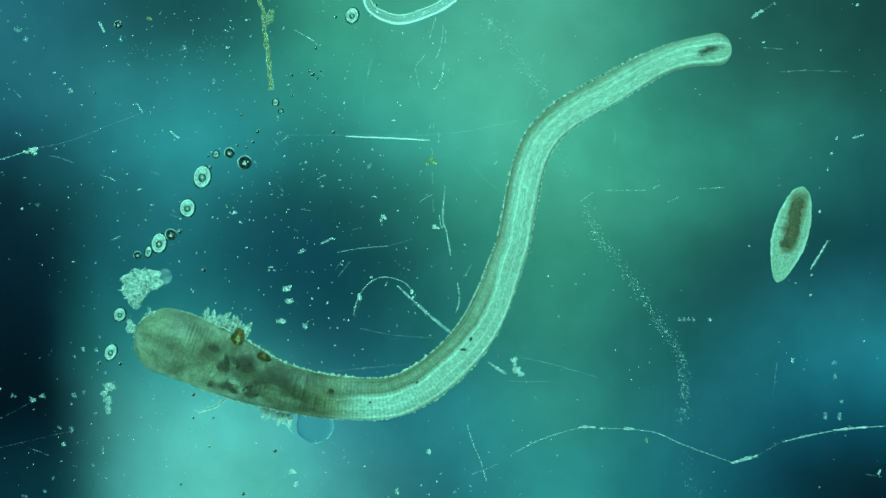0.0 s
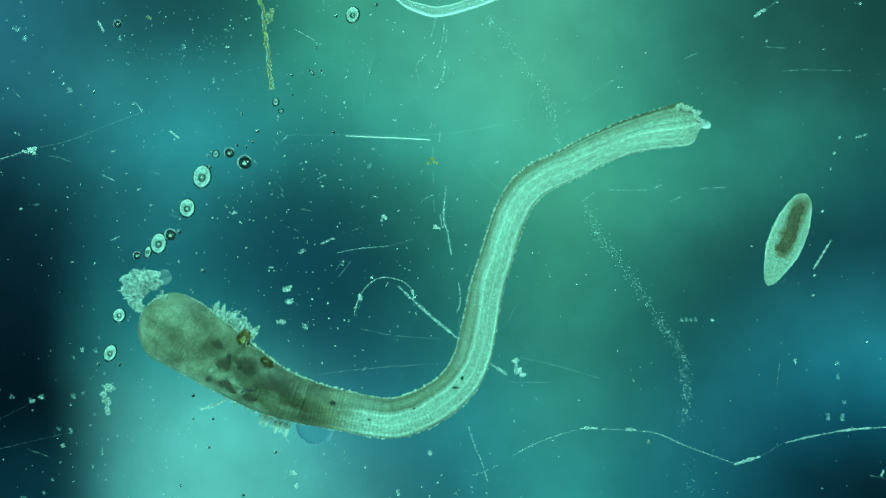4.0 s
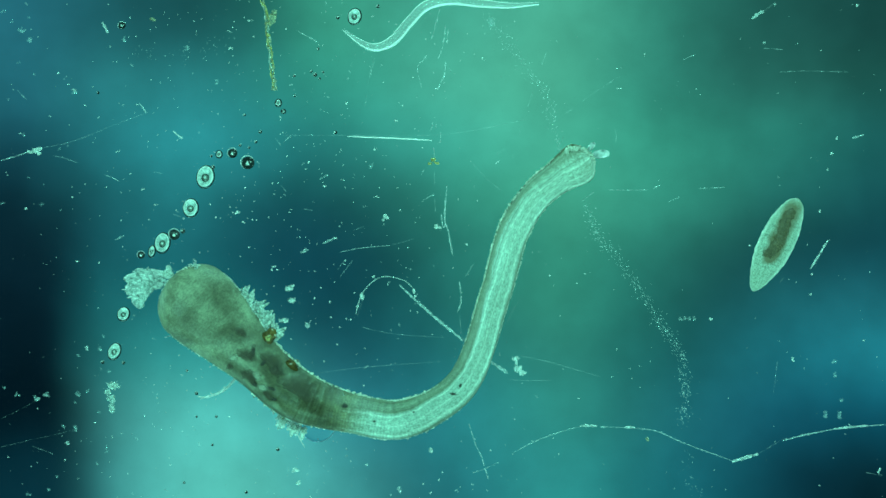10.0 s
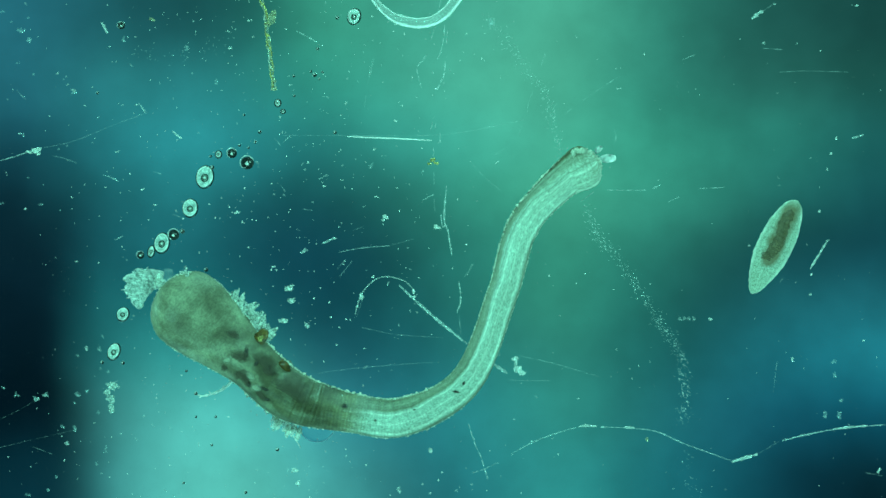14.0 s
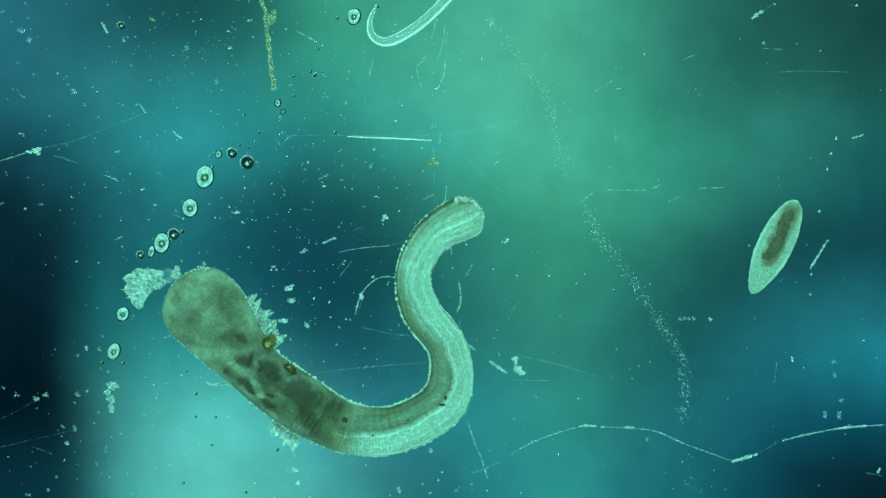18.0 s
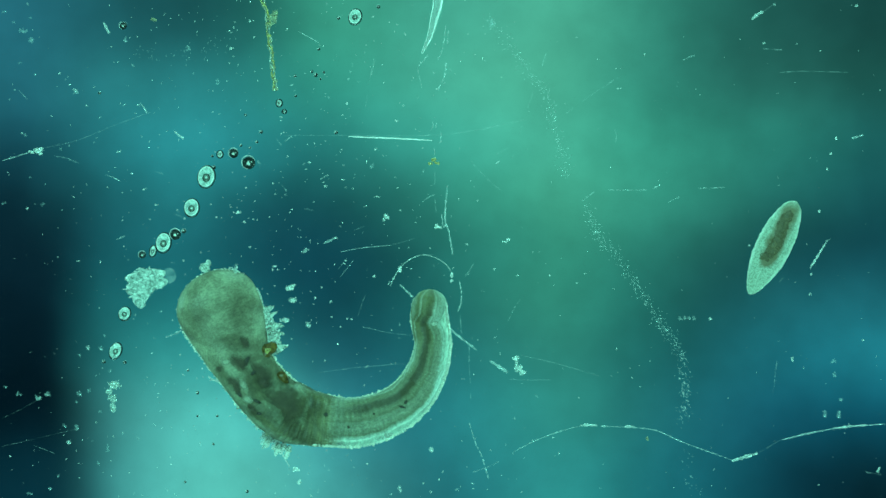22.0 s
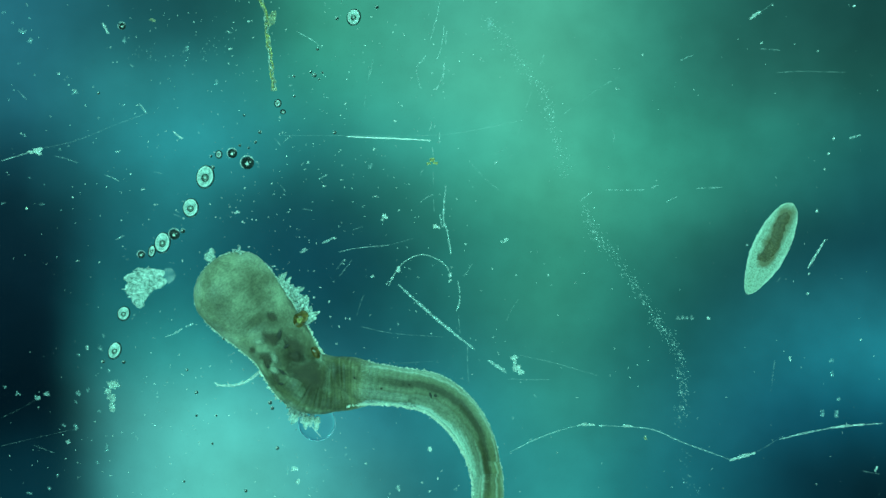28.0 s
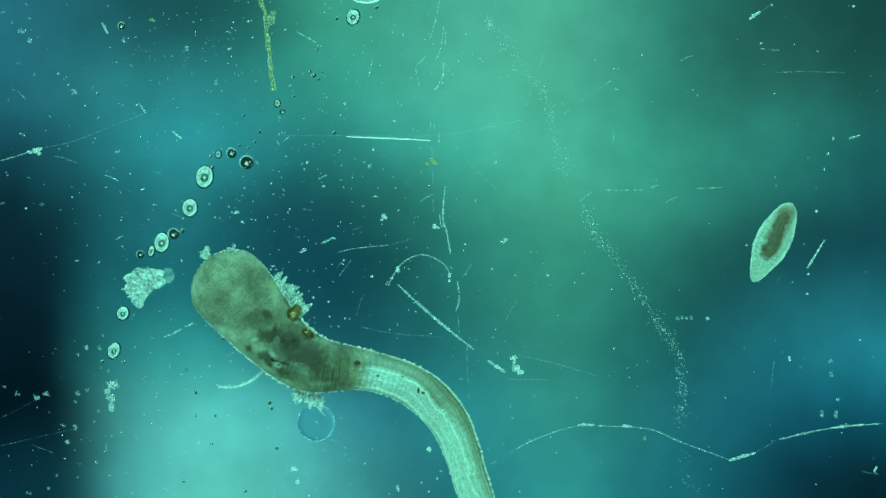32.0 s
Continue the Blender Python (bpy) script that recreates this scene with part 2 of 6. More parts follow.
def clear(name, tint=(1, 1, 1), ior=1.33, rough=0.02):
    mat, tree, bsdf = nodes_of(name)
    bsdf.inputs["Base Color"].default_value = (*tint, 1)
    bsdf.inputs["Roughness"].default_value = rough
    bsdf.inputs["IOR"].default_value = ior
    bsdf.inputs["Transmission Weight"].default_value = 1.0
    return mat


def srgb(r, g, b):
    return tuple((c / 255 / 12.92 if c < 11 else ((c / 255 + 0.055) / 1.055) ** 2.4) for c in (r, g, b))


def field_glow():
    """The illuminated field below the slide, far out of focus: soft teal and blue clouds, their light and dark painted
    into the glow.
    """
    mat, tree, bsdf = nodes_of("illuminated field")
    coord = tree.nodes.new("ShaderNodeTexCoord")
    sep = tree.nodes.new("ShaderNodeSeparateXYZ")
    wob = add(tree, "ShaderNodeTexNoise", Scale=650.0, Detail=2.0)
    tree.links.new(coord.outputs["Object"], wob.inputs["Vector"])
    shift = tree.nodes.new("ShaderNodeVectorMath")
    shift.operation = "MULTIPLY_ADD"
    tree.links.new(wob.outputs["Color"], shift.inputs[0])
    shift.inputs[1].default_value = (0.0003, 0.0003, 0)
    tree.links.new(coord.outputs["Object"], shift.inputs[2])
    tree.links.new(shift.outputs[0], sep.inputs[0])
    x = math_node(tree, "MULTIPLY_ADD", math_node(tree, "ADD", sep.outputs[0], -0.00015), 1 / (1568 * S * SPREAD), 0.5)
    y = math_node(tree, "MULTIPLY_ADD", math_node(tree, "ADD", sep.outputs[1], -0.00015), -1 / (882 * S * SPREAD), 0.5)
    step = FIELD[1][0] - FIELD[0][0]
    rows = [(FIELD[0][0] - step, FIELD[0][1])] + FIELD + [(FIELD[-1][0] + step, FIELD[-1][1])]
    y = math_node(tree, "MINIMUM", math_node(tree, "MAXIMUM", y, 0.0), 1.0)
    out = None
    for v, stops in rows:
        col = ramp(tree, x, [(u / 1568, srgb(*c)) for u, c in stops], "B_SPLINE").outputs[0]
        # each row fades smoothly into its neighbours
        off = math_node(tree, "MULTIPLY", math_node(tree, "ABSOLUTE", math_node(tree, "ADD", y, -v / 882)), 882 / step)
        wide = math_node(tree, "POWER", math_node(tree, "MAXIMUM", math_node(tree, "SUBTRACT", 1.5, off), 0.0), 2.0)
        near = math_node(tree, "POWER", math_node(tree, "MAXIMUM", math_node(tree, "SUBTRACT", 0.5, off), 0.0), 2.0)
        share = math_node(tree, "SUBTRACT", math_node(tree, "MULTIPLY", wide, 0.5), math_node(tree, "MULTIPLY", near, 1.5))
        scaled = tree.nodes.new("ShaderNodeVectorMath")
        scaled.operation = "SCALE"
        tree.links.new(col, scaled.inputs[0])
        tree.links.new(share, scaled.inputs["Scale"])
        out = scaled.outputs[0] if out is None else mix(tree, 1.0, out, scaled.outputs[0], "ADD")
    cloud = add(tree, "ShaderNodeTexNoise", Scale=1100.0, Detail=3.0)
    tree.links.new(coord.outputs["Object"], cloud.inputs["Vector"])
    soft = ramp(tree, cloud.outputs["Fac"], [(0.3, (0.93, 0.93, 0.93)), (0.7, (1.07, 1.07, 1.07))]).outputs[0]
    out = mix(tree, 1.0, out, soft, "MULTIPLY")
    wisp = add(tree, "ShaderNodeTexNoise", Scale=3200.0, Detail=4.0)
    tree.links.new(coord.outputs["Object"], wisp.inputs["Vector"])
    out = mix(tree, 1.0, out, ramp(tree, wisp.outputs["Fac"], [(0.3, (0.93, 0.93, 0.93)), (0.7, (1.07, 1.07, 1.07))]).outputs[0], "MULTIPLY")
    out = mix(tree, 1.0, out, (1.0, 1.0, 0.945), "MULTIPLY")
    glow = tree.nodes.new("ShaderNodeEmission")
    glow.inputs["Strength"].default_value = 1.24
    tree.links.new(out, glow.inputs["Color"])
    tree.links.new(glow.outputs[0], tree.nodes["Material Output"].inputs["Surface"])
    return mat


# ---- the illuminated field's colours, row by row, its light and shade put in: twelve even steps across, and the sharp edge of the shade ----
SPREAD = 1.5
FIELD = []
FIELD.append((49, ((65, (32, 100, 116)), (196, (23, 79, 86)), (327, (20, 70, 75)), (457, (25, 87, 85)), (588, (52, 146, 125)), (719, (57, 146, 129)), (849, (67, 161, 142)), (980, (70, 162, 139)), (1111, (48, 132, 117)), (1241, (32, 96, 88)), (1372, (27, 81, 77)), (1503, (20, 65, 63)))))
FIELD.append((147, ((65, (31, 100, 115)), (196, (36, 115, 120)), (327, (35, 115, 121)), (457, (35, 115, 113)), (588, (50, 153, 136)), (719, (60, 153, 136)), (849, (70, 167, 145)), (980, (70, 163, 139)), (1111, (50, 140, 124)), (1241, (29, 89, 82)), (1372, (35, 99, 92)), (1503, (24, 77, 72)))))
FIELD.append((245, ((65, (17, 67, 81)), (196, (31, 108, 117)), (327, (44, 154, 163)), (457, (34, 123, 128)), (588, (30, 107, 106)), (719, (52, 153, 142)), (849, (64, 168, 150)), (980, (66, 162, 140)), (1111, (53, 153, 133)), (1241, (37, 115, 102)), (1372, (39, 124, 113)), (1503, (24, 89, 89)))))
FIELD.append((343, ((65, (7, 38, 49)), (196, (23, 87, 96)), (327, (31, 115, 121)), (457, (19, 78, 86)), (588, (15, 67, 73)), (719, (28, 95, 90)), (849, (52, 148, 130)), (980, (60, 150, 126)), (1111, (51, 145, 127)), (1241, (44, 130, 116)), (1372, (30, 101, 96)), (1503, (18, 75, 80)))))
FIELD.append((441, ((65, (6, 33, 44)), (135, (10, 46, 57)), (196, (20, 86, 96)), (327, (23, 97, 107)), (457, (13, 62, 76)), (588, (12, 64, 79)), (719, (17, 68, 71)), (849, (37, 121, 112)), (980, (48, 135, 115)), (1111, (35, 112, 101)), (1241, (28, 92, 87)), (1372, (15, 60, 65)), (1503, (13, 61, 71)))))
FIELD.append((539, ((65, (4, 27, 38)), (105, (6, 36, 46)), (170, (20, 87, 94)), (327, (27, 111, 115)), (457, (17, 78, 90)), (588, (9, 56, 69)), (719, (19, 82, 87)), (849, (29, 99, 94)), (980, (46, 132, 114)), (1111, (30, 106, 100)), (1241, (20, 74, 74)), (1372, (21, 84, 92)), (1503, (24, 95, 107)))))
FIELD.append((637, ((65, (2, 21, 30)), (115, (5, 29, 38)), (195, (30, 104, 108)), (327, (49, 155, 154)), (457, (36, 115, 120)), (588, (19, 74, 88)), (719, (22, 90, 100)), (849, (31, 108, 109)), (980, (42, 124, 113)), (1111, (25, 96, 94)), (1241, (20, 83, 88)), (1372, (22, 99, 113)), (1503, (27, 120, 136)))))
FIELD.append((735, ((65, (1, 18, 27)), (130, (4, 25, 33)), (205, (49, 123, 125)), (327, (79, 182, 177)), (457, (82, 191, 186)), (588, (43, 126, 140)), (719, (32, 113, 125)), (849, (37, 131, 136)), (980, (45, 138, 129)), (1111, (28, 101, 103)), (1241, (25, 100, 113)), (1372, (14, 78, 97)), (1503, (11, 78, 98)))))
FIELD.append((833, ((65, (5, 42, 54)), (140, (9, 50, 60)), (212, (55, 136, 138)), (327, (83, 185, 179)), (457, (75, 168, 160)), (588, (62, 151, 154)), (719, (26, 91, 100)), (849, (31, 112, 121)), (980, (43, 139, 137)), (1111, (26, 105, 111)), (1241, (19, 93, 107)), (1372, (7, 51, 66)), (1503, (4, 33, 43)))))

skin = worm_skin()
pale_dust = grainy("pale dust", (0.50, 0.55, 0.52), (0.90, 0.90, 0.88), 5, 0.3, 0.6, (0.6, 1.0), 0.6)
dim_dust = grainy("dim dust", (0.40, 0.45, 0.45), (0.75, 0.80, 0.80), 6, 0.4, 0.6, (0.10, 0.55), 0.7)
scratch_pale = grainy("scratched glass", (0.50, 0.56, 0.55), (0.88, 0.90, 0.88), 6, 0.3, 0.6, (0.25, 0.95), 0.6)
scratch_dim = grainy("faint scratch", (0.50, 0.58, 0.58), (0.80, 0.86, 0.86), 14, 0.4, 0.4, (0.03, 0.24), 0.5)
haze_dust = grainy("faint dust", (0.35, 0.50, 0.52), (0.60, 0.74, 0.76), 9, 0.4, 0.3, (0.03, 0.32), 0.6)
needle_and_edge_white = grainy("white needle and lit edge", (0.80, 0.84, 0.82), (0.95, 0.96, 0.94), 30, 0.2, 0.1)
mucus = grainy("mucus", (0.26, 0.34, 0.32), (0.90, 0.92, 0.88), 5, 0.25, 1.0, (0.10, 0.95), 0.5)
algae = grainy("yellow algae", (0.22, 0.19, 0.04), (0.70, 0.58, 0.20), 5, 0.4, 0.9, (0.5, 1.0))
algae_pale = grainy("olive strand", (0.15, 0.14, 0.07), (0.60, 0.58, 0.36), 4, 0.4, 1.0, (0.05, 0.75))
gold = grainy("amber grain", (0.040, 0.024, 0.006), (0.20, 0.115, 0.028), 13, 0.18, 0.5)
mouth_shade = soft_spot("mouth shade", (0.02, 0.017, 0.012), (0.06, 0.05, 0.035), 7, 0.6)
soot = soft_spot("dark grit", (0.008, 0.006, 0.004), (0.05, 0.035, 0.025), 7, 1.0)
grit = grainy("dark granule", (0.008, 0.006, 0.004), (0.05, 0.035, 0.025), 7, 0.6, 0.7)
amber_spot = soft_spot("brown speckle", (0.035, 0.022, 0.010), (0.10, 0.068, 0.032), 12, 0.75)
brown_cloud = soft_spot("brown gut contents", (0.045, 0.032, 0.014), (0.09, 0.066, 0.03), 20, 0.7)
pale_patch = soft_spot("pale patch", (0.28, 0.28, 0.19), (0.50, 0.52, 0.40), 9, 0.8)
fibre_skin = grainy("fibre", (0.45, 0.52, 0.52), (0.78, 0.88, 0.88), 4, 0.3, 0.6, (0.08, 0.52))
nick = grainy("nicked glass", (0.45, 0.52, 0.52), (0.80, 0.86, 0.86), 5, 0.3, 0.5, (0.12, 0.75), 0.6)
mucus_sheet = grainy("wrinkled mucus", (0.22, 0.32, 0.30), (0.92, 0.95, 0.92), 6, 0.2, 1.0, (0.65, 1.0), 0.3)
frond = grainy("translucent frond", (0.30, 0.38, 0.32), (0.85, 0.88, 0.82), 12, 0.2, 0.7, (0.45, 0.95), 0.5)
thread_skin = grainy("clear roundworm skin", (0.50, 0.56, 0.54), (0.66, 0.72, 0.70), 40, 0.12, 0.0, (0.28, 0.5))
palp_skin = grainy("palp skin", (0.22, 0.29, 0.28), (0.92, 0.94, 0.92), 40, 0.06, 0.4, (0.8, 1.0))
lip_skin = grainy("lip skin", (0.26, 0.27, 0.20), (0.74, 0.76, 0.66), 6, 0.3, 0.9)
bubble_lit = grainy("bubble rim and highlight", (0.58, 0.66, 0.63), (0.92, 0.95, 0.93), 9, 0.10, 0.3, (0.7, 1.0))
bubble_film = grainy("bubble film", (0.45, 0.56, 0.52), (0.80, 0.88, 0.84), 6, 0.10, 0.5, (0.35, 0.75))
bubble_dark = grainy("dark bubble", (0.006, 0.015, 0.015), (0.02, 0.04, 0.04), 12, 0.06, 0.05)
water_drop = clear("droplet", (0.80, 0.93, 1.0), 1.015)
slide_glass = clear("slide glass", (0.985, 1.0, 0.995), 1.1, 0.0)


# ---- mesh tools: every mesh is drawn in divisions round its own origin ----
def ob_from(name, bm, mat, smooth=True):
    me = bpy.data.meshes.new(name)
    for vert in bm.verts:
        vert.co *= S
    bm.normal_update()
    bm.to_mesh(me)
    bm.free()
    me.polygons.foreach_set("use_smooth", [smooth] * len(me.polygons))
    me.materials.append(mat)
    return new(name, me)


def part(name, bm, mat, parent, label="", where=None, smooth=True):
    """One mesh under a thing or a part."""
    ob = ob_from(name, bm, mat, smooth)
    ob.parent = parent
    if where is not None:
        ob.location = where * S
    return tagged(ob, label) if label else ob


def thing(name, bm, mat, u, v, h, label, category, group="", kind="", smooth=True):
    ob = ob_from(name, bm, mat, smooth)
    ob.location = at(u, v, h)
    return tagged(ob, label, category, group, kind)


def empty_thing(name, u, v, label, category, group="", h=0.0):
    ob = new(name)
    ob.empty_display_size = 20 * S
    ob.location = at(u, v, h)
    return tagged(ob, label, category, group)


def smooth_line(points, n):
    """n points evenly along a smooth curve through the given points (tuples of any length)."""
    p = np.array(points, float)
    if len(p) == 2:
        return [Vector(p[0] + (p[1] - p[0]) * i / (n - 1)) for i in range(n)]
    q = np.vstack([2 * p[0] - p[1], p, 2 * p[-1] - p[-2]])
    dense = []
    for k in range(len(p) - 1):
        a, b, c, d = q[k:k + 4]
        for s in np.linspace(0, 1, 12, endpoint=False):
            dense.append(0.5 * (2 * b + (c - a) * s + (2 * a - 5 * b + 4 * c - d) * s ** 2 + (3 * b - a - 3 * c + d) * s ** 3))
    dense.append(p[-1])
    dense = np.array(dense)
    run = np.concatenate([[0], np.cumsum(np.linalg.norm(np.diff(dense[:, :2], axis=0), axis=1))])
    want = np.linspace(0, run[-1], n)
    return [Vector([float(np.interp(w, run, dense[:, j])) for j in range(p.shape[1])]) for w in want]


def add_tube(bm, line, radii, sides=6, flat=1.0, rough=0.0):
    """A closed tube along a line of vectors, radii a number or a list; flat squeezes its height."""
    n = len(line)
    rings = []
    for i, c in enumerate(line):
        d = line[min(i + 1, n - 1)] - line[max(i - 1, 0)]
        d.normalize()
        side = Vector((-d.y, d.x, 0))
        if side.length < 1e-6:
            side = Vector((1, 0, 0))
        side.normalize()
        up = d.cross(side)
        r = radii if isinstance(radii, (int, float)) else radii[i]
        ring = []
        for k in range(sides):
            a = 2 * math.pi * k / sides
            q = r * (1 + rough * random.uniform(-1, 1))
            ring.append(bm.verts.new(c + side * math.cos(a) * q + up * math.sin(a) * q * flat))
        rings.append(ring)
    for a, b in zip(rings, rings[1:]):
        for k in range(sides):
            bm.faces.new((a[k], a[(k + 1) % sides], b[(k + 1) % sides], b[k]))
    bm.faces.new([bm.verts.new(vert.co) for vert in rings[0]][::-1])
    bm.faces.new([bm.verts.new(vert.co) for vert in rings[-1]])


def add_lump(bm, c, rx, ry, rz, turn=0.0, rough=0.25, rings=5, sides=8, seed=None):
    """A closed irregular lump round c."""
    rng = random.Random(seed) if seed is not None else random
    ca, sa = math.cos(turn), math.sin(turn)
    ph = [rng.uniform(0, 6.28) for _ in range(4)]

    def place(lat, lon):
        x, y, z = math.cos(lat) * math.cos(lon), math.cos(lat) * math.sin(lon), math.sin(lat)
        g = 1 + rough * (0.5 * math.sin(2 * lon + ph[0]) + 0.35 * math.sin(3 * lon + ph[1] + 2 * lat) + 0.3 * math.sin(5 * lon + ph[2]) + rng.uniform(-0.4, 0.4))
        x, y, z = x * rx * g, y * ry * g, z * rz
        return c + Vector((x * ca - y * sa, x * sa + y * ca, z))

    top, bot = bm.verts.new(c + Vector((0, 0, rz))), bm.verts.new(c - Vector((0, 0, rz)))
    grid = [[bm.verts.new(place(-math.pi / 2 + math.pi * (i + 1) / (rings + 1), 2 * math.pi * k / sides)) for k in range(sides)] for i in range(rings)]
    for a, b in zip(grid, grid[1:]):
        for k in range(sides):
            bm.faces.new((a[k], a[(k + 1) % sides], b[(k + 1) % sides], b[k]))
    for k in range(sides):
        bm.faces.new((bot, grid[0][(k + 1) % sides], grid[0][k]))
        bm.faces.new((grid[-1][k], grid[-1][(k + 1) % sides], top))


def add_ring(bm, c, rx, ry, tube, turn=0.0, sides=28, around=8, rough=0.0):
    """A closed, slightly uneven hoop lying flat."""
    ca, sa = math.cos(turn), math.sin(turn)
    rows = []
    for i in range(sides):
        a = 2 * math.pi * i / sides
        g = 1 + rough * random.uniform(-1, 1)
        ring = []
        for k in range(around):
            b = 2 * math.pi * k / around
            x, y = (rx + tube * g * math.cos(b)) * math.cos(a), (ry + tube * g * math.cos(b)) * math.sin(a)
            ring.append(bm.verts.new(c + Vector((x * ca - y * sa, x * sa + y * ca, tube * math.sin(b) * 0.8))))
        rows.append(ring)
    for i in range(sides):
        a, b = rows[i], rows[(i + 1) % sides]
        for k in range(around):
            bm.faces.new((a[k], b[k], b[(k + 1) % around], a[(k + 1) % around]))


# ---- the setting: slide and illuminated field ----
def box(bm, x0, x1, y0, y1, z0, z1):
    made = bmesh.ops.create_cube(bm, size=1.0)
    for vert in made["verts"]:
        vert.co = Vector((x0 + (vert.co.x + 0.5) * (x1 - x0), y0 + (vert.co.y + 0.5) * (y1 - y0), z0 + (vert.co.z + 0.5) * (z1 - z0)))
    return made


bm = bmesh.new()
box(bm, -12667, 12667, -4333, 4333, -333, 0)
bmesh.ops.bevel(bm, geom=bm.edges[:], offset=30, segments=2, affect="EDGES")
slide = thing("slide", bm, slide_glass, 784, 441, -1.5, "clear glass microscope slide with a wet, scratched surface", "slide", kind="structure", smooth=False)
slide.visible_shadow = False

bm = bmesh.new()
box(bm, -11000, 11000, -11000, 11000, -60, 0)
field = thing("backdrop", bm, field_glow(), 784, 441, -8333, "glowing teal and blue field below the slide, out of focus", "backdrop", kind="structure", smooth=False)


# ---- the worm ----
worm = empty_thing("worm", 560, 690, "olive worm with swollen hind end and pale streaked front", "worm")
WORM_ORIGIN = loc(560, 690)
worm_keys = {}
worm_keys[0.0] = [(235, 587, 50.0), (320, 607, 55.0), (414, 647, 52.0), (494, 679, 40.0), (600, 701, 36.0), (718, 694, 34.0), (834, 601, 32.3), (901, 456, 28.2), (960, 244, 26.5), (1089, 153, 25.6), (1196, 101, 21.8), (1302, 85, 18.0)]
worm_keys[1.0] = [(237, 586, 50.0), (320, 607, 55.0), (412, 648, 52.0), (493, 680, 40.0), (600, 703, 36.0), (715, 701, 34.0), (826, 611, 32.3), (873, 442, 28.2), (930, 242, 27.4), (1061, 164, 26.5), (1190, 134, 22.8), (1309, 129, 18.0)]
worm_keys[2.0] = [(240, 582, 51.0), (322, 602, 56.6), (415, 646, 51.8), (494, 682, 40.8), (599, 706, 35.8), (715, 709, 34.0), (809, 609, 31.3), (843, 432, 27.3), (894, 257, 28.3), (1030, 196, 27.4), (1163, 190, 28.6), (1286, 229, 16.0)]
worm_keys[3.0] = [(250, 564, 51.0), (325, 592, 57.1), (416, 646, 51.6), (494, 688, 40.1), (599, 714, 33.6), (714, 726, 33.0), (804, 648, 31.5), (857, 460, 27.5), (910, 293, 27.0), (1004, 254, 27.0), (1118, 219, 28.5), (1250, 211, 37.0)]
worm_keys[3.5] = [(253, 558, 52.0), (326, 589, 58.4), (416, 646, 51.4), (494, 690, 40.4), (600, 720, 33.4), (714, 733, 33.0), (810, 662, 30.8), (863, 472, 27.3), (921, 316, 26.9), (1010, 272, 26.9), (1123, 230, 29.0), (1253, 211, 40.0)]
worm_keys[5.5] = [(265, 536, 52.0), (331, 572, 59.5), (426, 636, 47.0), (497, 688, 42.0), (604, 722, 33.0), (712, 733, 33.0), (824, 674, 30.8), (884, 501, 27.3), (935, 370, 26.9), (1019, 310, 26.9), (1096, 260, 30.5), (1175, 235, 42.0)]
worm_keys[6.0] = [(268, 531, 53.0), (334, 567, 60.8), (433, 634, 46.9), (503, 689, 42.4), (606, 723, 32.9), (712, 735, 33.0), (824, 676, 30.8), (885, 501, 27.3), (930, 373, 26.9), (1009, 305, 26.9), (1083, 262, 30.5), (1157, 243, 42.0)]
worm_keys[7.5] = [(278, 507, 55.0), (341, 548, 63.1), (438, 624, 44.6), (507, 681, 42.6), (610, 716, 33.6), (715, 733, 31.0), (820, 668, 25.8), (887, 508, 25.4), (923, 392, 26.0), (980, 327, 26.0), (1041, 286, 29.5), (1107, 258, 40.0)]
worm_keys[9.0] = [(296, 497, 59.0), (354, 544, 67.9), (453, 634, 45.2), (526, 696, 42.7), (617, 727, 33.2), (711, 742, 32.0), (814, 683, 24.9), (880, 519, 25.4), (918, 396, 26.0), (961, 338, 26.0), (1006, 304, 28.5), (1053, 276, 39.0)]
worm_keys[11.0] = [(299, 500, 60.0), (357, 546, 69.3), (453, 638, 44.6), (526, 699, 42.4), (617, 730, 33.1), (711, 740, 32.0), (812, 685, 24.9), (873, 524, 25.4), (907, 406, 26.0), (947, 347, 26.0), (990, 311, 28.5), (1033, 283, 40.0)]
worm_keys[14.5] = [(283, 512, 59.0), (342, 556, 67.5), (440, 638, 43.4), (512, 699, 42.2), (620, 729, 32.6), (712, 737, 32.0), (821, 680, 25.8), (891, 520, 25.4), (926, 402, 26.0), (966, 350, 27.0), (1006, 315, 30.5), (1050, 289, 42.0)]
worm_keys[17.0] = [(275, 508, 58.0), (338, 552, 66.0), (434, 634, 42.5), (504, 696, 44.0), (622, 725, 34.0), (712, 737, 33.0), (829, 683, 30.8), (894, 527, 27.3), (928, 407, 26.9), (966, 354, 27.5), (1007, 321, 31.5), (1050, 296, 42.0)]
worm_keys[17.5] = [(275, 510, 58.0), (338, 554, 65.9), (433, 636, 42.3), (505, 698, 44.0), (623, 730, 34.1), (712, 738, 33.0), (827, 683, 30.8), (891, 522, 27.3), (916, 417, 28.7), (952, 368, 28.5), (993, 331, 32.5), (1034, 305, 42.0)]
worm_keys[17.8] = [(297, 508, 59.0), (354, 554, 68.3), (441, 647, 47.2), (518, 708, 47.4), (620, 745, 41.1), (715, 745, 39.0), (812, 690, 36.0), (829, 600, 30.0), (797, 500, 29.0), (812, 430, 30.0), (850, 378, 32.0), (928, 350, 40.0)]
worm_keys[18.0] = [(312, 498, 60.0), (366, 550, 69.3), (449, 648, 47.1), (527, 709, 48.4), (616, 757, 43.1), (705, 758, 40.0), (788, 705, 39.0), (793, 620, 33.0), (742, 545, 32.0), (732, 480, 29.0), (768, 416, 32.0), (855, 369, 42.0)]
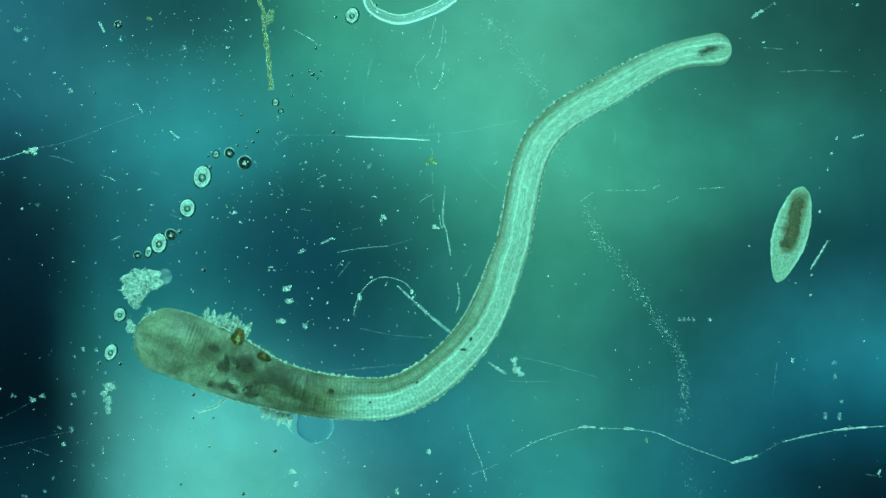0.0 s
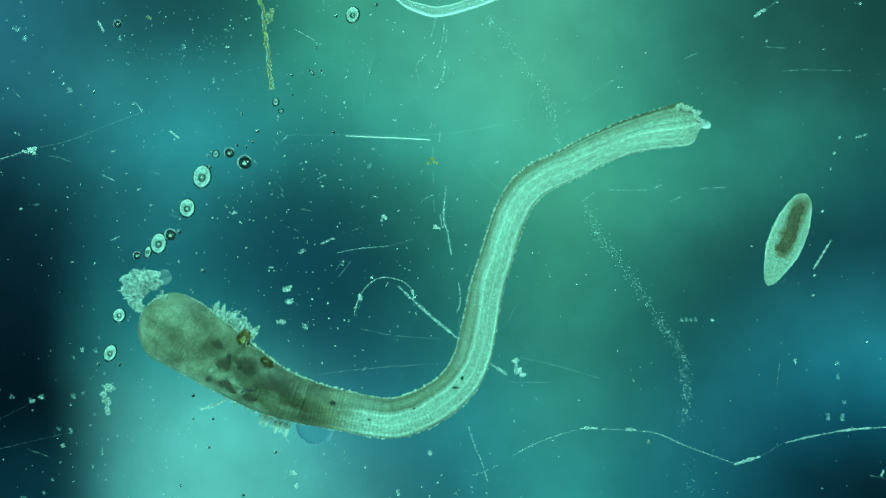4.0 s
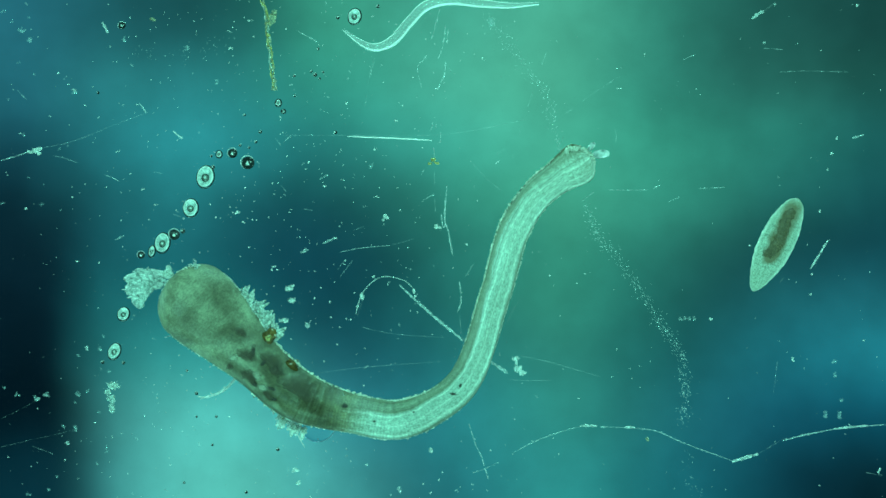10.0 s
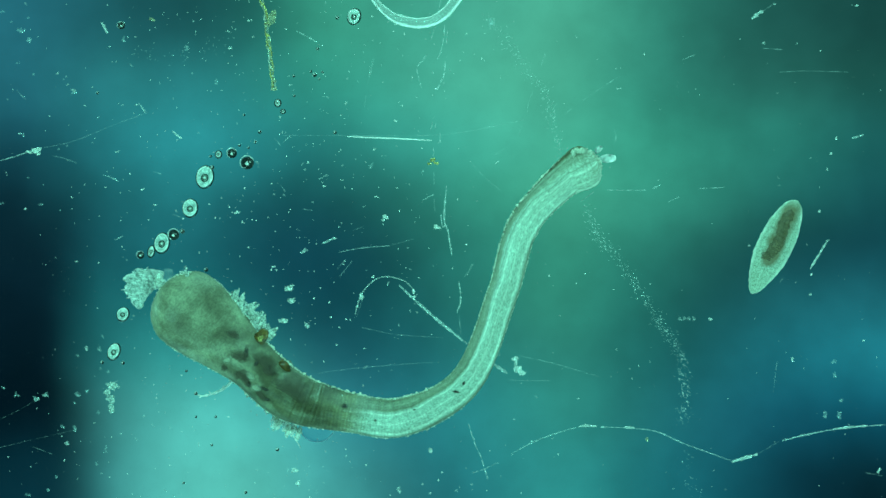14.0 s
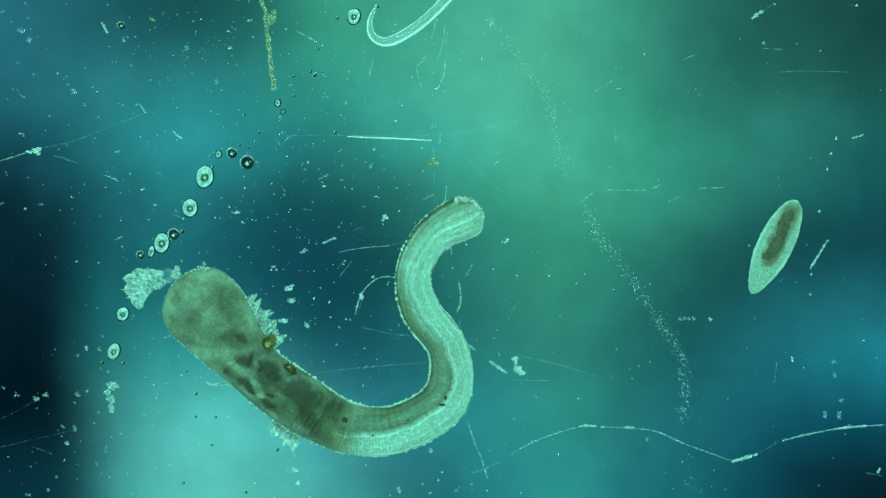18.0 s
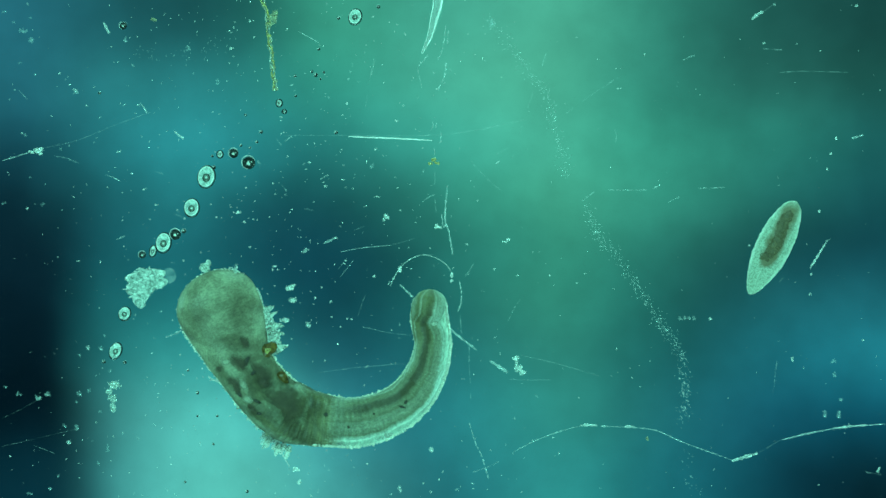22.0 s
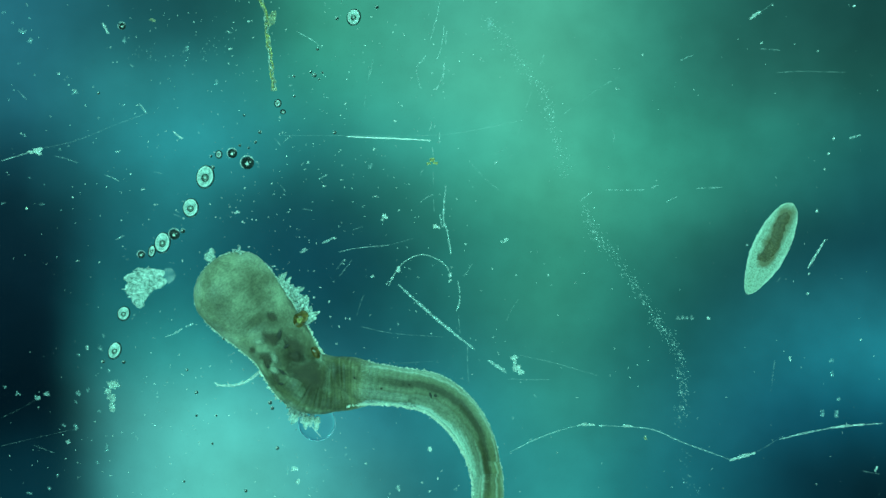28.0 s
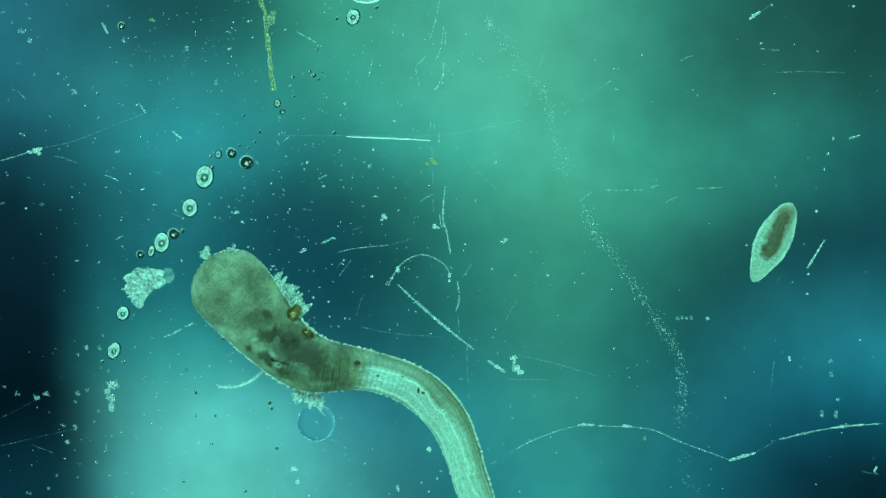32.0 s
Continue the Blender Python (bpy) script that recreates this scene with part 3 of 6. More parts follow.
worm_keys[18.3] = [(308, 506, 61.0), (364, 556, 70.2), (448, 649, 48.0), (531, 714, 48.4), (610, 755, 43.2), (690, 752, 41.0), (758, 690, 39.0), (742, 620, 34.0), (688, 562, 33.0), (690, 505, 29.0), (722, 452, 33.0), (785, 395, 37.0)]
worm_keys[18.6] = [(310, 506, 62.0), (362, 558, 68.2), (445, 652, 46.9), (523, 717, 48.4), (595, 761, 42.2), (663, 761, 38.0), (720, 700, 36.0), (698, 630, 34.0), (653, 570, 30.0), (671, 515, 25.0), (697, 470, 29.0), (738, 427, 36.0)]
worm_keys[19.0] = [(322, 493, 63.0), (369, 551, 69.1), (445, 652, 46.8), (507, 727, 48.4), (574, 767, 40.3), (638, 769, 36.0), (695, 715, 34.0), (678, 645, 34.0), (638, 575, 30.0), (658, 530, 26.0), (682, 490, 28.0), (716, 462, 33.0)]
worm_keys[19.5] = [(347, 475, 63.0), (384, 538, 69.0), (454, 648, 45.6), (517, 725, 48.3), (587, 771, 41.4), (653, 772, 38.0), (714, 726, 35.0), (735, 651, 34.0), (705, 581, 29.0), (685, 530, 26.0), (694, 490, 28.0), (720, 452, 30.0)]
worm_keys[20.0] = [(369, 467, 63.0), (401, 533, 71.9), (453, 641, 48.4), (518, 720, 50.3), (604, 763, 45.4), (671, 766, 43.0), (735, 713, 39.0), (745, 641, 33.0), (722, 571, 30.0), (710, 521, 29.0), (715, 477, 31.0), (736, 433, 28.0)]
worm_keys[21.0] = [(360, 474, 63.0), (395, 539, 71.6), (447, 640, 48.1), (514, 721, 50.2), (604, 753, 43.6), (669, 753, 41.0), (735, 706, 37.0), (755, 641, 32.0), (750, 576, 31.0), (742, 531, 32.0), (744, 491, 33.0), (757, 450, 26.0)]
worm_keys[22.0] = [(359, 490, 65.0), (389, 552, 73.4), (435, 653, 49.7), (502, 725, 50.1), (583, 747, 42.7), (648, 746, 41.0), (716, 713, 37.0), (753, 661, 33.0), (765, 611, 30.0), (760, 576, 31.0), (758, 555, 30.0), (761, 529, 26.0)]
worm_keys[23.0] = [(372, 482, 65.0), (397, 550, 71.2), (437, 655, 51.4), (493, 732, 52.1), (582, 763, 43.4), (645, 767, 38.5), (705, 743, 36.0), (752, 706, 32.0), (784, 659, 29.0), (794, 621, 27.0), (792, 591, 27.0), (791, 558, 26.0)]
worm_keys[24.0] = [(396, 474, 66.0), (411, 548, 73.0), (445, 649, 53.0), (498, 735, 52.0), (590, 775, 42.5), (651, 778, 38.5), (717, 758, 36.0), (772, 723, 31.0), (807, 691, 28.0), (824, 669, 28.0), (835, 651, 27.0), (844, 627, 25.0)]
worm_keys[25.0] = [(409, 459, 68.0), (426, 539, 74.2), (459, 644, 53.7), (518, 728, 54.5), (621, 755, 39.0), (681, 766, 33.5), (737, 761, 33.0), (787, 748, 33.0), (824, 732, 34.0), (844, 723, 32.0), (854, 716, 29.0), (868, 708, 22.0)]
worm_keys[25.5] = [(406, 455, 68.0), (426, 533, 73.8), (467, 635, 52.0), (526, 715, 56.8), (621, 745, 38.7), (681, 752, 34.5), (739, 752, 35.0), (790, 751, 36.0), (827, 746, 34.0), (847, 743, 32.0), (858, 742, 28.0), (873, 738, 22.0)]
worm_keys[26.5] = [(390, 457, 66.0), (427, 530, 72.0), (483, 624, 54.0), (535, 697, 54.0), (631, 714, 38.0), (694, 718, 34.5), (750, 725, 36.0), (799, 738, 35.5), (836, 757, 32.0), (857, 773, 29.5), (868, 788, 27.0), (879, 806, 23.5)]
worm_keys[27.5] = [(375, 460, 65.0), (428, 526, 70.1), (499, 613, 56.3), (544, 678, 51.8), (641, 683, 37.2), (706, 689, 35.0), (761, 699, 38.0), (806, 729, 34.0), (836, 767, 29.0), (849, 792, 26.0), (853, 817, 26.0), (851, 849, 25.0)]
worm_keys[28.0] = [(367, 462, 66.0), (422, 524, 71.7), (496, 608, 54.7), (543, 675, 52.0), (641, 680, 37.0), (711, 687, 32.0), (771, 701, 34.0), (818, 740, 33.0), (847, 789, 29.0), (858, 825, 26.0), (864, 853, 26.0), (864, 891, 24.0)]
worm_keys[28.5] = [(364, 462, 66.0), (419, 524, 71.2), (492, 609, 55.0), (544, 671, 52.2), (641, 674, 36.8), (709, 682, 33.0), (768, 695, 34.0), (814, 730, 33.0), (840, 775, 29.0), (852, 818, 27.0), (859, 853, 26.0), (858, 903, 24.0)]
worm_keys[30.0] = [(351, 465, 65.0), (409, 528, 69.0), (480, 612, 58.0), (541, 662, 53.0), (638, 671, 35.0), (707, 677, 34.0), (765, 696, 34.0), (812, 739, 33.0), (839, 789, 29.0), (851, 838, 27.0), (858, 883, 26.0), (863, 943, 24.0)]
worm_keys[31.0] = [(353, 466, 65.0), (409, 528, 69.0), (479, 607, 57.0), (541, 656, 51.0), (640, 665, 34.0), (706, 675, 33.0), (762, 696, 33.0), (804, 744, 32.0), (829, 803, 29.0), (843, 853, 28.0), (855, 903, 27.0), (863, 963, 25.0)]
worm_keys[30.5] = [tuple((a + b) / 2 for a, b in zip(p, q)) for p, q in zip(worm_keys[30.0], worm_keys[31.0])]
worm_keys[32.0] = [(364, 462, 64.0), (416, 518, 68.0), (490, 601, 55.0), (549, 643, 49.0), (642, 655, 34.0), (701, 670, 32.0), (750, 696, 34.0), (792, 739, 33.0), (818, 792, 30.0), (833, 842, 29.0), (848, 888, 28.0), (863, 963, 26.0)]
MARKS = 12
RINGS = 140


def dense_line(t):
    """Centre line and half width at a time, sampled finely from mark to mark."""
    p = np.array([(u - 784, 441 - v, w) for u, v, w in worm_keys[t]], float)
    q = np.vstack([2 * p[0] - p[1], p, 2 * p[-1] - p[-2]])
    rows = []
    for k in range(MARKS - 1):
        a, b, c, d = q[k:k + 4]
        da, db, dc = (max(np.linalg.norm(e[:2]), 1e-3) ** 0.5 for e in (b - a, c - b, d - c))
        t0, t1, t2, t3 = 0, da, da + db, da + db + dc
        for s in np.linspace(t1, t2, 24, endpoint=False):
            a1 = (t1 - s) / (t1 - t0) * a + (s - t0) / (t1 - t0) * b
            a2 = (t2 - s) / (t2 - t1) * b + (s - t1) / (t2 - t1) * c
            a3 = (t3 - s) / (t3 - t2) * c + (s - t2) / (t3 - t2) * d
            b1 = (t2 - s) / (t2 - t0) * a1 + (s - t0) / (t2 - t0) * a2
            b2 = (t3 - s) / (t3 - t1) * a2 + (s - t1) / (t3 - t1) * a3
            rows.append((t2 - s) / (t2 - t1) * b1 + (s - t1) / (t2 - t1) * b2)
    rows.append(p[-1])
    return np.array(rows)


LINES = {t: dense_line(t) for t in worm_keys}
REST = LINES[9.0]
RUN = np.concatenate([[0], np.cumsum(np.linalg.norm(np.diff(REST[:, :2], axis=0), axis=1))])
RUN = RUN / RUN[-1]          # share of the body's length, by sample


def body_at(t, s):
    """Place, direction and half width at the share s of the body, at a time."""
    line = LINES[t]
    x, y, w = (float(np.interp(s, RUN, line[:, j])) for j in range(3))
    e = 0.012
    dx, dy = (float(np.interp(min(s + e, 1), RUN, line[:, j]) - np.interp(max(s - e, 0), RUN, line[:, j])) for j in range(2))
    d = math.hypot(dx, dy)
    return Vector((x, y)), Vector((dx / d, dy / d)), w


def widest(s):
    return max(body_at(t, s)[2] for t in LINES) * float(np.interp(s, (0.36, 0.55), (1.03, 1.12)))


WIDE = [widest(k / 100) for k in range(101)]
FLAT = 0.52


def full_width(s):
    """The widest half width at a share of the body."""
    return float(np.interp(min(max(s, 0.0), 1.0), np.linspace(0, 1, 101), WIDE))


def body_ring(s, back, ahead, reach, cap=0.0):
    """One overlapping ring of the body: its length behind and ahead in divisions, reach as a share of the body; cap: a domed end that long (ahead +, behind -)."""
    bm = bmesh.new()
    uv = bm.loops.layers.uv.new("UVMap")
    sides = 30
    stations = [(-1.0, 0.93), (-0.75, 0.985), (-0.4, 0.998), (0.0, 1.0), (0.4, 0.998), (0.75, 0.985), (1.0, 0.93)]
    spots = [(f * (back if f < 0 else ahead), s + f * reach, shape) for f, shape in stations]
    if cap > 0:
        spots = spots[:4] + [(cap * math.sin(a), s, math.cos(a)) for a in (0.3, 0.55, 0.8, 1.0, 1.2, 1.35, 1.47)]
    elif cap < 0:
        spots = [(cap * math.sin(a), s, math.cos(a)) for a in (1.5, 1.38, 1.22, 1.05, 0.85, 0.65, 0.4, 0.2)] + spots[3:]
    rows = []
    for x, ss, shape in spots:
        w = full_width(ss) * shape
        row = []
        for k in range(sides):
            a = 2 * math.pi * k / sides - math.pi / 2
            g = 1 + 0.016 * noise.noise(Vector((ss * 90 + x * 0.03, math.cos(a) * 2.2, math.sin(a) * 2.2))) + 0.004 * random.uniform(-1, 1)
            ca, sa = math.cos(a), math.sin(a)
            row.append(bm.verts.new(Vector((x, -math.copysign(abs(ca) ** 0.86, ca) * w * g, math.copysign(abs(sa) ** 0.76, sa) * w * FLAT * g))))
        rows.append((row, min(max(ss + (x / 1125 if cap else 0), 0.001), 0.999)))
    for (a, sa), (b, sb) in zip(rows, rows[1:]):
        for k in range(sides):
            face = bm.faces.new((a[k], b[k], b[(k + 1) % sides], a[(k + 1) % sides]))
            for loop, (kk, ss) in zip(face.loops, ((k, sa), (k, sb), (k + 1, sb), (k + 1, sa))):
                loop[uv].uv = (kk / sides, ss)
    for (row, ss), flip in ((rows[0], True), (rows[-1], False)):
        row = [bm.verts.new(vert.co) for vert in row]
        face = bm.faces.new(row[::-1] if not flip else row)
        for loop in face.loops:
            loop[uv].uv = (0.5, ss)
    return bm


CAP = 0.052
ring_share = [CAP + (0.985 - CAP) * i / (RINGS - 1) for i in range(RINGS)]
worm_rings = []
for i, s in enumerate(ring_share):
    step = 0.933 / (RINGS - 1)
    gaps = [(body_at(t, min(s + step, 1))[0] - body_at(t, s - step)[0]).length / 2 for t in LINES]
    to_tip = min((body_at(t, 1.0)[0] - body_at(t, s)[0]).length for t in LINES)
    stretch = 1.15
    half = max(gaps) * stretch + 2
    if i == 0:
        mesh, name = body_ring(s, half, half, stretch * step, -58.0), "tail_cap"
    elif i == RINGS - 1:
        mesh, name = body_ring(s, half, half, stretch * step, 24.0), "head_cap"
    else:
        mesh, name = body_ring(s, half, min(half, to_tip + 2), stretch * step), "body_ring"
    worm_rings.append((part(name, mesh, skin, worm), s))


def side_up(t):
    """Which flank the front of the body turns up: 1 its pale underside, -1 its olive back."""
    return float(np.interp(t, (18.3, 18.6, 19.0, 19.5, 29.4, 30.0, 30.5, 31.0), (1, 0.4, -0.6, -1, -1, -0.5, 0.3, 1)))


def ring_pose(t, s, offset=Vector((0, 0, 0)), turn=0.0, roll=True, on_top=False):
    """Pose, in the worm's space, of what sits at the share s of the body, offset ahead, left and up; on_top: up counts from the skin."""
    c, d, w = body_at(t, s)
    big = float(np.interp(s, np.linspace(0, 1, 101), WIDE))
    small = big * FLAT
    r = math.asin(min(math.sqrt(max(big * big - w * w, 0) / (big * big - small * small)), 1.0))
    r = min(r, radians(66)) * (1 + (side_up(t) - 1) * min(max((s - 0.27) / 0.10, 0), 1))
    high = math.sqrt((big * math.sin(r)) ** 2 + (small * math.cos(r)) ** 2)
    side = Vector((-d.y, d.x))
    y = offset.y * min(w / big, 1.0)
    z = offset.z
    if not roll and abs(offset.y) > 0.85 * big:     # on the flank: at the height where the rolled body bulges out
        z -= math.copysign(0.65 * (big * big - small * small) * math.sin(r) * math.cos(r) / w, offset.y)
    if on_top:
        cr, sr = math.cos(r), math.sin(r)
        qa = (sr / big) ** 2 + (cr / small) ** 2
        qb = 2 * y * sr * cr * (1 / small ** 2 - 1 / big ** 2)
        qc = y * y * ((cr / big) ** 2 + (sr / small) ** 2) - 1
        z += (-qb + math.sqrt(max(qb * qb - 4 * qa * qc, 0))) / (2 * qa)
    p = Vector((c.x, c.y, high)) + Vector((d.x, d.y, 0)) * offset.x + Vector((side.x, side.y, 0)) * y + Vector((0, 0, z))
    m = Matrix.Translation((p - WORM_ORIGIN) * S) @ Matrix.Rotation(math.atan2(d.y, d.x) + turn, 4, "Z")
    return m @ Matrix.Rotation(-r, 4, "X") if roll else m


riders = []     # parts that ride on the body: (object, share, offset, turn, on top)


def rider(name, bm, mat, s, ahead, left, up, label="", turn=0.0, smooth=True, on_top=False):
    ob = part(name, bm, mat, worm, label, smooth=smooth)
    riders.append((ob, s, Vector((ahead, left, up)), turn, on_top))
    return ob


def stain(rx, ry, turn=0.0, seed=0):
    """A flat soft stain that lies on the skin."""
    bm = bmesh.new()
    long, wide = rx * 1.35, ry * 1.35
    add_lump(bm, Vector((0, 0, 0)), long, wide, 2.0, turn, 0.15, 5, 18, seed)
    uv = bm.loops.layers.uv.new("UVMap")
    for face in bm.faces:
        for loop in face.loops:
            x, y, _ = Matrix.Rotation(-turn, 3, "Z") @ loop.vert.co
            loop[uv].uv = (0.5 + 0.5 * x / long, 0.5 + 0.5 * y / wide)
    return bm


def spot(s, left, rx, ry, mat, turn=0.0, seed=0, name="dark_spot"):
    rider(name, stain(rx, ry, turn, seed), mat, s, 0, left, 4.0, on_top=True)


# ---- flatworm ----
def flat_skin_material():
    """Granular pale skin, its lit rim painted paler, through which a soft-edged brown gut shows."""
    mat = grainy("granular skin", (0.19, 0.24, 0.18), (0.54, 0.60, 0.50), 2.8, 0.3, 1.0)
    tree = mat.node_tree
    bsdf = tree.nodes["Principled BSDF"]
    pale = bsdf.inputs["Base Color"].links[0].from_socket
    coord = tree.nodes.new("ShaderNodeTexCoord")
    wob = add(tree, "ShaderNodeTexNoise", Scale=1 / (26 * S), Detail=3.0)
    tree.links.new(coord.outputs["Object"], wob.inputs["Vector"])
    sep = tree.nodes.new("ShaderNodeSeparateXYZ")
    tree.links.new(coord.outputs["Object"], sep.inputs[0])
    x = math_node(tree, "MULTIPLY_ADD", sep.outputs[0], 1 / (68 * S), 68 / 68)
    y = math_node(tree, "MULTIPLY_ADD", sep.outputs[1], 1 / (19 * S), 0.0)
    r = math_node(tree, "ADD", math_node(tree, "POWER", math_node(tree, "ABSOLUTE", x), 4.0), math_node(tree, "MULTIPLY", y, y))
    r = math_node(tree, "ADD", r, math_node(tree, "MULTIPLY_ADD", wob.outputs["Fac"], 1.5, -0.75))
    mask = ramp(tree, r, [(0.30, (1, 1, 1)), (1.25, (0, 0, 0))]).outputs[0]
    body = mix(tree, math_node(tree, "MULTIPLY", mask, 0.9), pale, (0.135, 0.088, 0.032))
    # lit rim: brightness along the edge painted into the colour
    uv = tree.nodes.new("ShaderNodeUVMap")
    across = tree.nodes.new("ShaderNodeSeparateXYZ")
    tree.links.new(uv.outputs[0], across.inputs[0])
    painted_rim = math_node(tree, "ADD", across.outputs[0], math_node(tree, "MULTIPLY_ADD", wob.outputs["Fac"], 0.5, -0.25))
    painted_rim = ramp(tree, painted_rim, [(0.82, (0, 0, 0)), (0.97, (1, 1, 1))]).outputs[0]
    tree.links.new(mix(tree, math_node(tree, "MULTIPLY", painted_rim, 0.42), body, (0.86, 0.90, 0.82)), bsdf.inputs["Base Color"])
    return mat


flat_skin = flat_skin_material()
brown = grainy("brown gut", (0.095, 0.066, 0.028), (0.15, 0.106, 0.046), 16, 0.5, 0.3, (0.3, 0.75))


def flat_outline(f):
    """Half width of the flatworm at f from 0 (blunt end) to 1 (pointed end)."""
    return float(np.interp(f, (0, 0.02, 0.06, 0.13, 0.28, 0.45, 0.62, 0.78, 0.90, 0.97, 1.0), (2, 9, 16, 22, 28.5, 31.5, 30, 23, 15, 8.5, 2)))


def flat_piece(f0, f1, length, high):
    bm = bmesh.new()
    uv = bm.loops.layers.uv.new("UVMap")
    rows = []
    n, sides = max(int(40 * (f1 - f0)), 6), 26
    for i in range(n + 1):
        f = f0 + (f1 - f0) * i / n
        w = max(flat_outline(f), 1.2)
        row = []
        for k in range(sides):
            a = 2 * math.pi * k / sides
            g = 1 + 0.045 * random.uniform(-1, 1)
            row.append(bm.verts.new(Vector((-f * length, math.cos(a) * w * g, high + math.sin(a) * high * min(w / 20, 1) * g))))
        rows.append(row)
    for a, b in zip(rows, rows[1:]):
        for k in range(sides):
            face = bm.faces.new((a[k], b[k], b[(k + 1) % sides], a[(k + 1) % sides]))
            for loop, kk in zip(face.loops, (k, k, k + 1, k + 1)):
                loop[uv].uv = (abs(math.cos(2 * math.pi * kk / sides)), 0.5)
    bm.faces.new(rows[0])
    bm.faces.new(rows[-1][::-1])
    return bm


FLAT_LENGTH = 184
flatworm = empty_thing("flatworm", 1408, 351, "small pale granular flatworm with a brown gut, on the slide", "flatworm")
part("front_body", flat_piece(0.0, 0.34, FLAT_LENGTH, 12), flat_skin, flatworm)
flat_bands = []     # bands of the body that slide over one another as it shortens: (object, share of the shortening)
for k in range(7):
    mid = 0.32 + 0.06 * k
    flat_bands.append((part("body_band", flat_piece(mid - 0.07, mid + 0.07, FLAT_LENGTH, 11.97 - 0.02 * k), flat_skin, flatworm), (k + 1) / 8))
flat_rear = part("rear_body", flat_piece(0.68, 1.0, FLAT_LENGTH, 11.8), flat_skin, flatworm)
flat_bands.append((flat_rear, 1.0))
bm = bmesh.new()
gut = smooth_line([(-16, -1, 19.5), (-45, 2, 21), (-80, -3, 22), (-110, 3, 21)], 22)
add_tube(bm, gut, [3.5 + 7.8 * min(1, 3 * math.sin(math.pi * (i + 1.0) / 24)) * (1 + 0.14 * math.sin(i * 1.9)) for i in range(22)], 14, 0.42, 0.07)
part("gut", bm, brown, flatworm, "mottled brown gut")
bm = bmesh.new()
add_lump(bm, Vector((-112, 5, 20)), 10, 14, 5.5, 0.3, 0.3, 5, 14, 4)
part("gut_lobe", bm, brown, flat_bands[5][0], "dark brown gut lobe")
for k, (x, y) in enumerate(((-154, 6), (-163, -3), (-146, -8))):
    bm = bmesh.new()
    add_lump(bm, Vector((x, y, 18 - 0.0)), 2.2, 1.8, 2.5, 0, 0.2, 3, 7, k)
    part("dark_granule", bm, grit, flat_rear)

# ---- roundworm ----
roundworm = empty_thing("roundworm", 720, 30, "thin glassy roundworm with bright edges, curling on the slide", "roundworm")
ROUND_ORIGIN = loc(720, 30)
ROUND_LENGTH, ROUND_PIECES = 380.0, 64
round_keys = {}
round_keys[0.0] = [(643, -58), (653, 2), (673, 25), (713, 36), (763, 21), (797, 2), (852, -48)]
round_keys[2.0] = [(654, -46), (679, 4), (718, 28), (758, 34), (802, 20), (832, 4), (881, -41)]
round_keys[3.5] = [(692, -41), (727, 4), (762, 21), (796, 26), (836, 17), (871, 4), (930, -26)]
round_keys[5.5] = [(685, 92), (668, 92), (659, 74), (690, 38), (740, 12), (799, -7), (859, -12)]
round_keys[6.0] = [(708, 114), (685, 107), (670, 87), (692, 47), (740, 14), (789, 3), (849, -0), (909, 11), (953, 22)]
round_keys[7.0] = [(700, 120), (678, 107), (672, 87), (695, 47), (740, 16), (789, 3), (849, -0), (899, 13), (923, 27)]
round_keys[7.5] = [(655, 144), (657, 102), (690, 62), (735, 22), (774, 3), (829, -2), (879, 13), (933, 47)]
round_keys[8.0] = [(591, 87), (640, 87), (690, 74), (730, 47), (769, 7), (829, -8), (879, 7), (919, 20)]
round_keys[8.5] = [(582, 37), (630, 56), (683, 59), (729, 39), (769, 2), (829, -6), (889, 10), (944, 20)]
round_keys[9.0] = [(598, 29), (620, 46), (650, 65), (689, 66), (719, 46), (749, 11), (799, -5), (849, 3), (899, 16), (959, 23)]
round_keys[10.0] = [(609, 55), (639, 76), (664, 84), (694, 72), (724, 38), (754, 10), (799, 0), (849, 6), (899, 10), (939, 8)]
round_keys[11.0] = [(626, 73), (649, 92), (674, 100), (694, 88), (714, 52), (744, 22), (789, 12), (839, 12), (894, -0), (939, -15)]
round_keys[12.0] = [(627, 74), (655, 84), (690, 72), (730, 45), (775, 26), (820, 12), (860, 0), (920, -20)]
round_keys[13.0] = [(620, 30), (650, 28), (690, 32), (740, 38), (785, 26), (820, 0), (850, -40), (880, -80)]
round_keys[14.5] = [(655, -30), (672, 6), (700, 32), (740, 43), (775, 32), (800, 0), (825, -50)]
round_keys[16.5] = [(640, -10), (645, 25), (665, 50), (700, 52), (745, 35), (785, 5), (810, -35)]
round_keys[17.5] = [(675, 2), (655, 25), (662, 52), (690, 65), (740, 45), (785, 5), (810, -30)]
round_keys[18.0] = [(665, 12), (655, 40), (662, 66), (690, 73), (740, 45), (785, 3), (810, -30)]
round_keys[19.0] = [(668, 28), (675, 60), (695, 72), (735, 50), (782, -0), (800, -40)]
round_keys[20.0] = [(688, 27), (695, 54), (712, 65), (740, 44), (770, 4), (785, -41)]
round_keys[21.0] = [(702, 54), (735, 63), (752, 57), (768, 29), (780, -1), (785, -51)]
round_keys[22.0] = [(746, 92), (758, 65), (766, 34), (773, -1), (778, -61)]
round_keys[23.0] = [(722, 76), (756, 61), (773, 37), (777, -1), (766, -51)]
round_keys[24.0] = [(727, 81), (757, 61), (770, 44), (767, 21), (752, -6), (732, -51)]
round_keys[25.0] = [(712, 95), (742, 79), (756, 63), (750, 39), (730, 4), (712, -41)]
round_keys[25.5] = [(709, 107), (736, 79), (745, 64), (736, 34), (716, 4), (701, -41)]
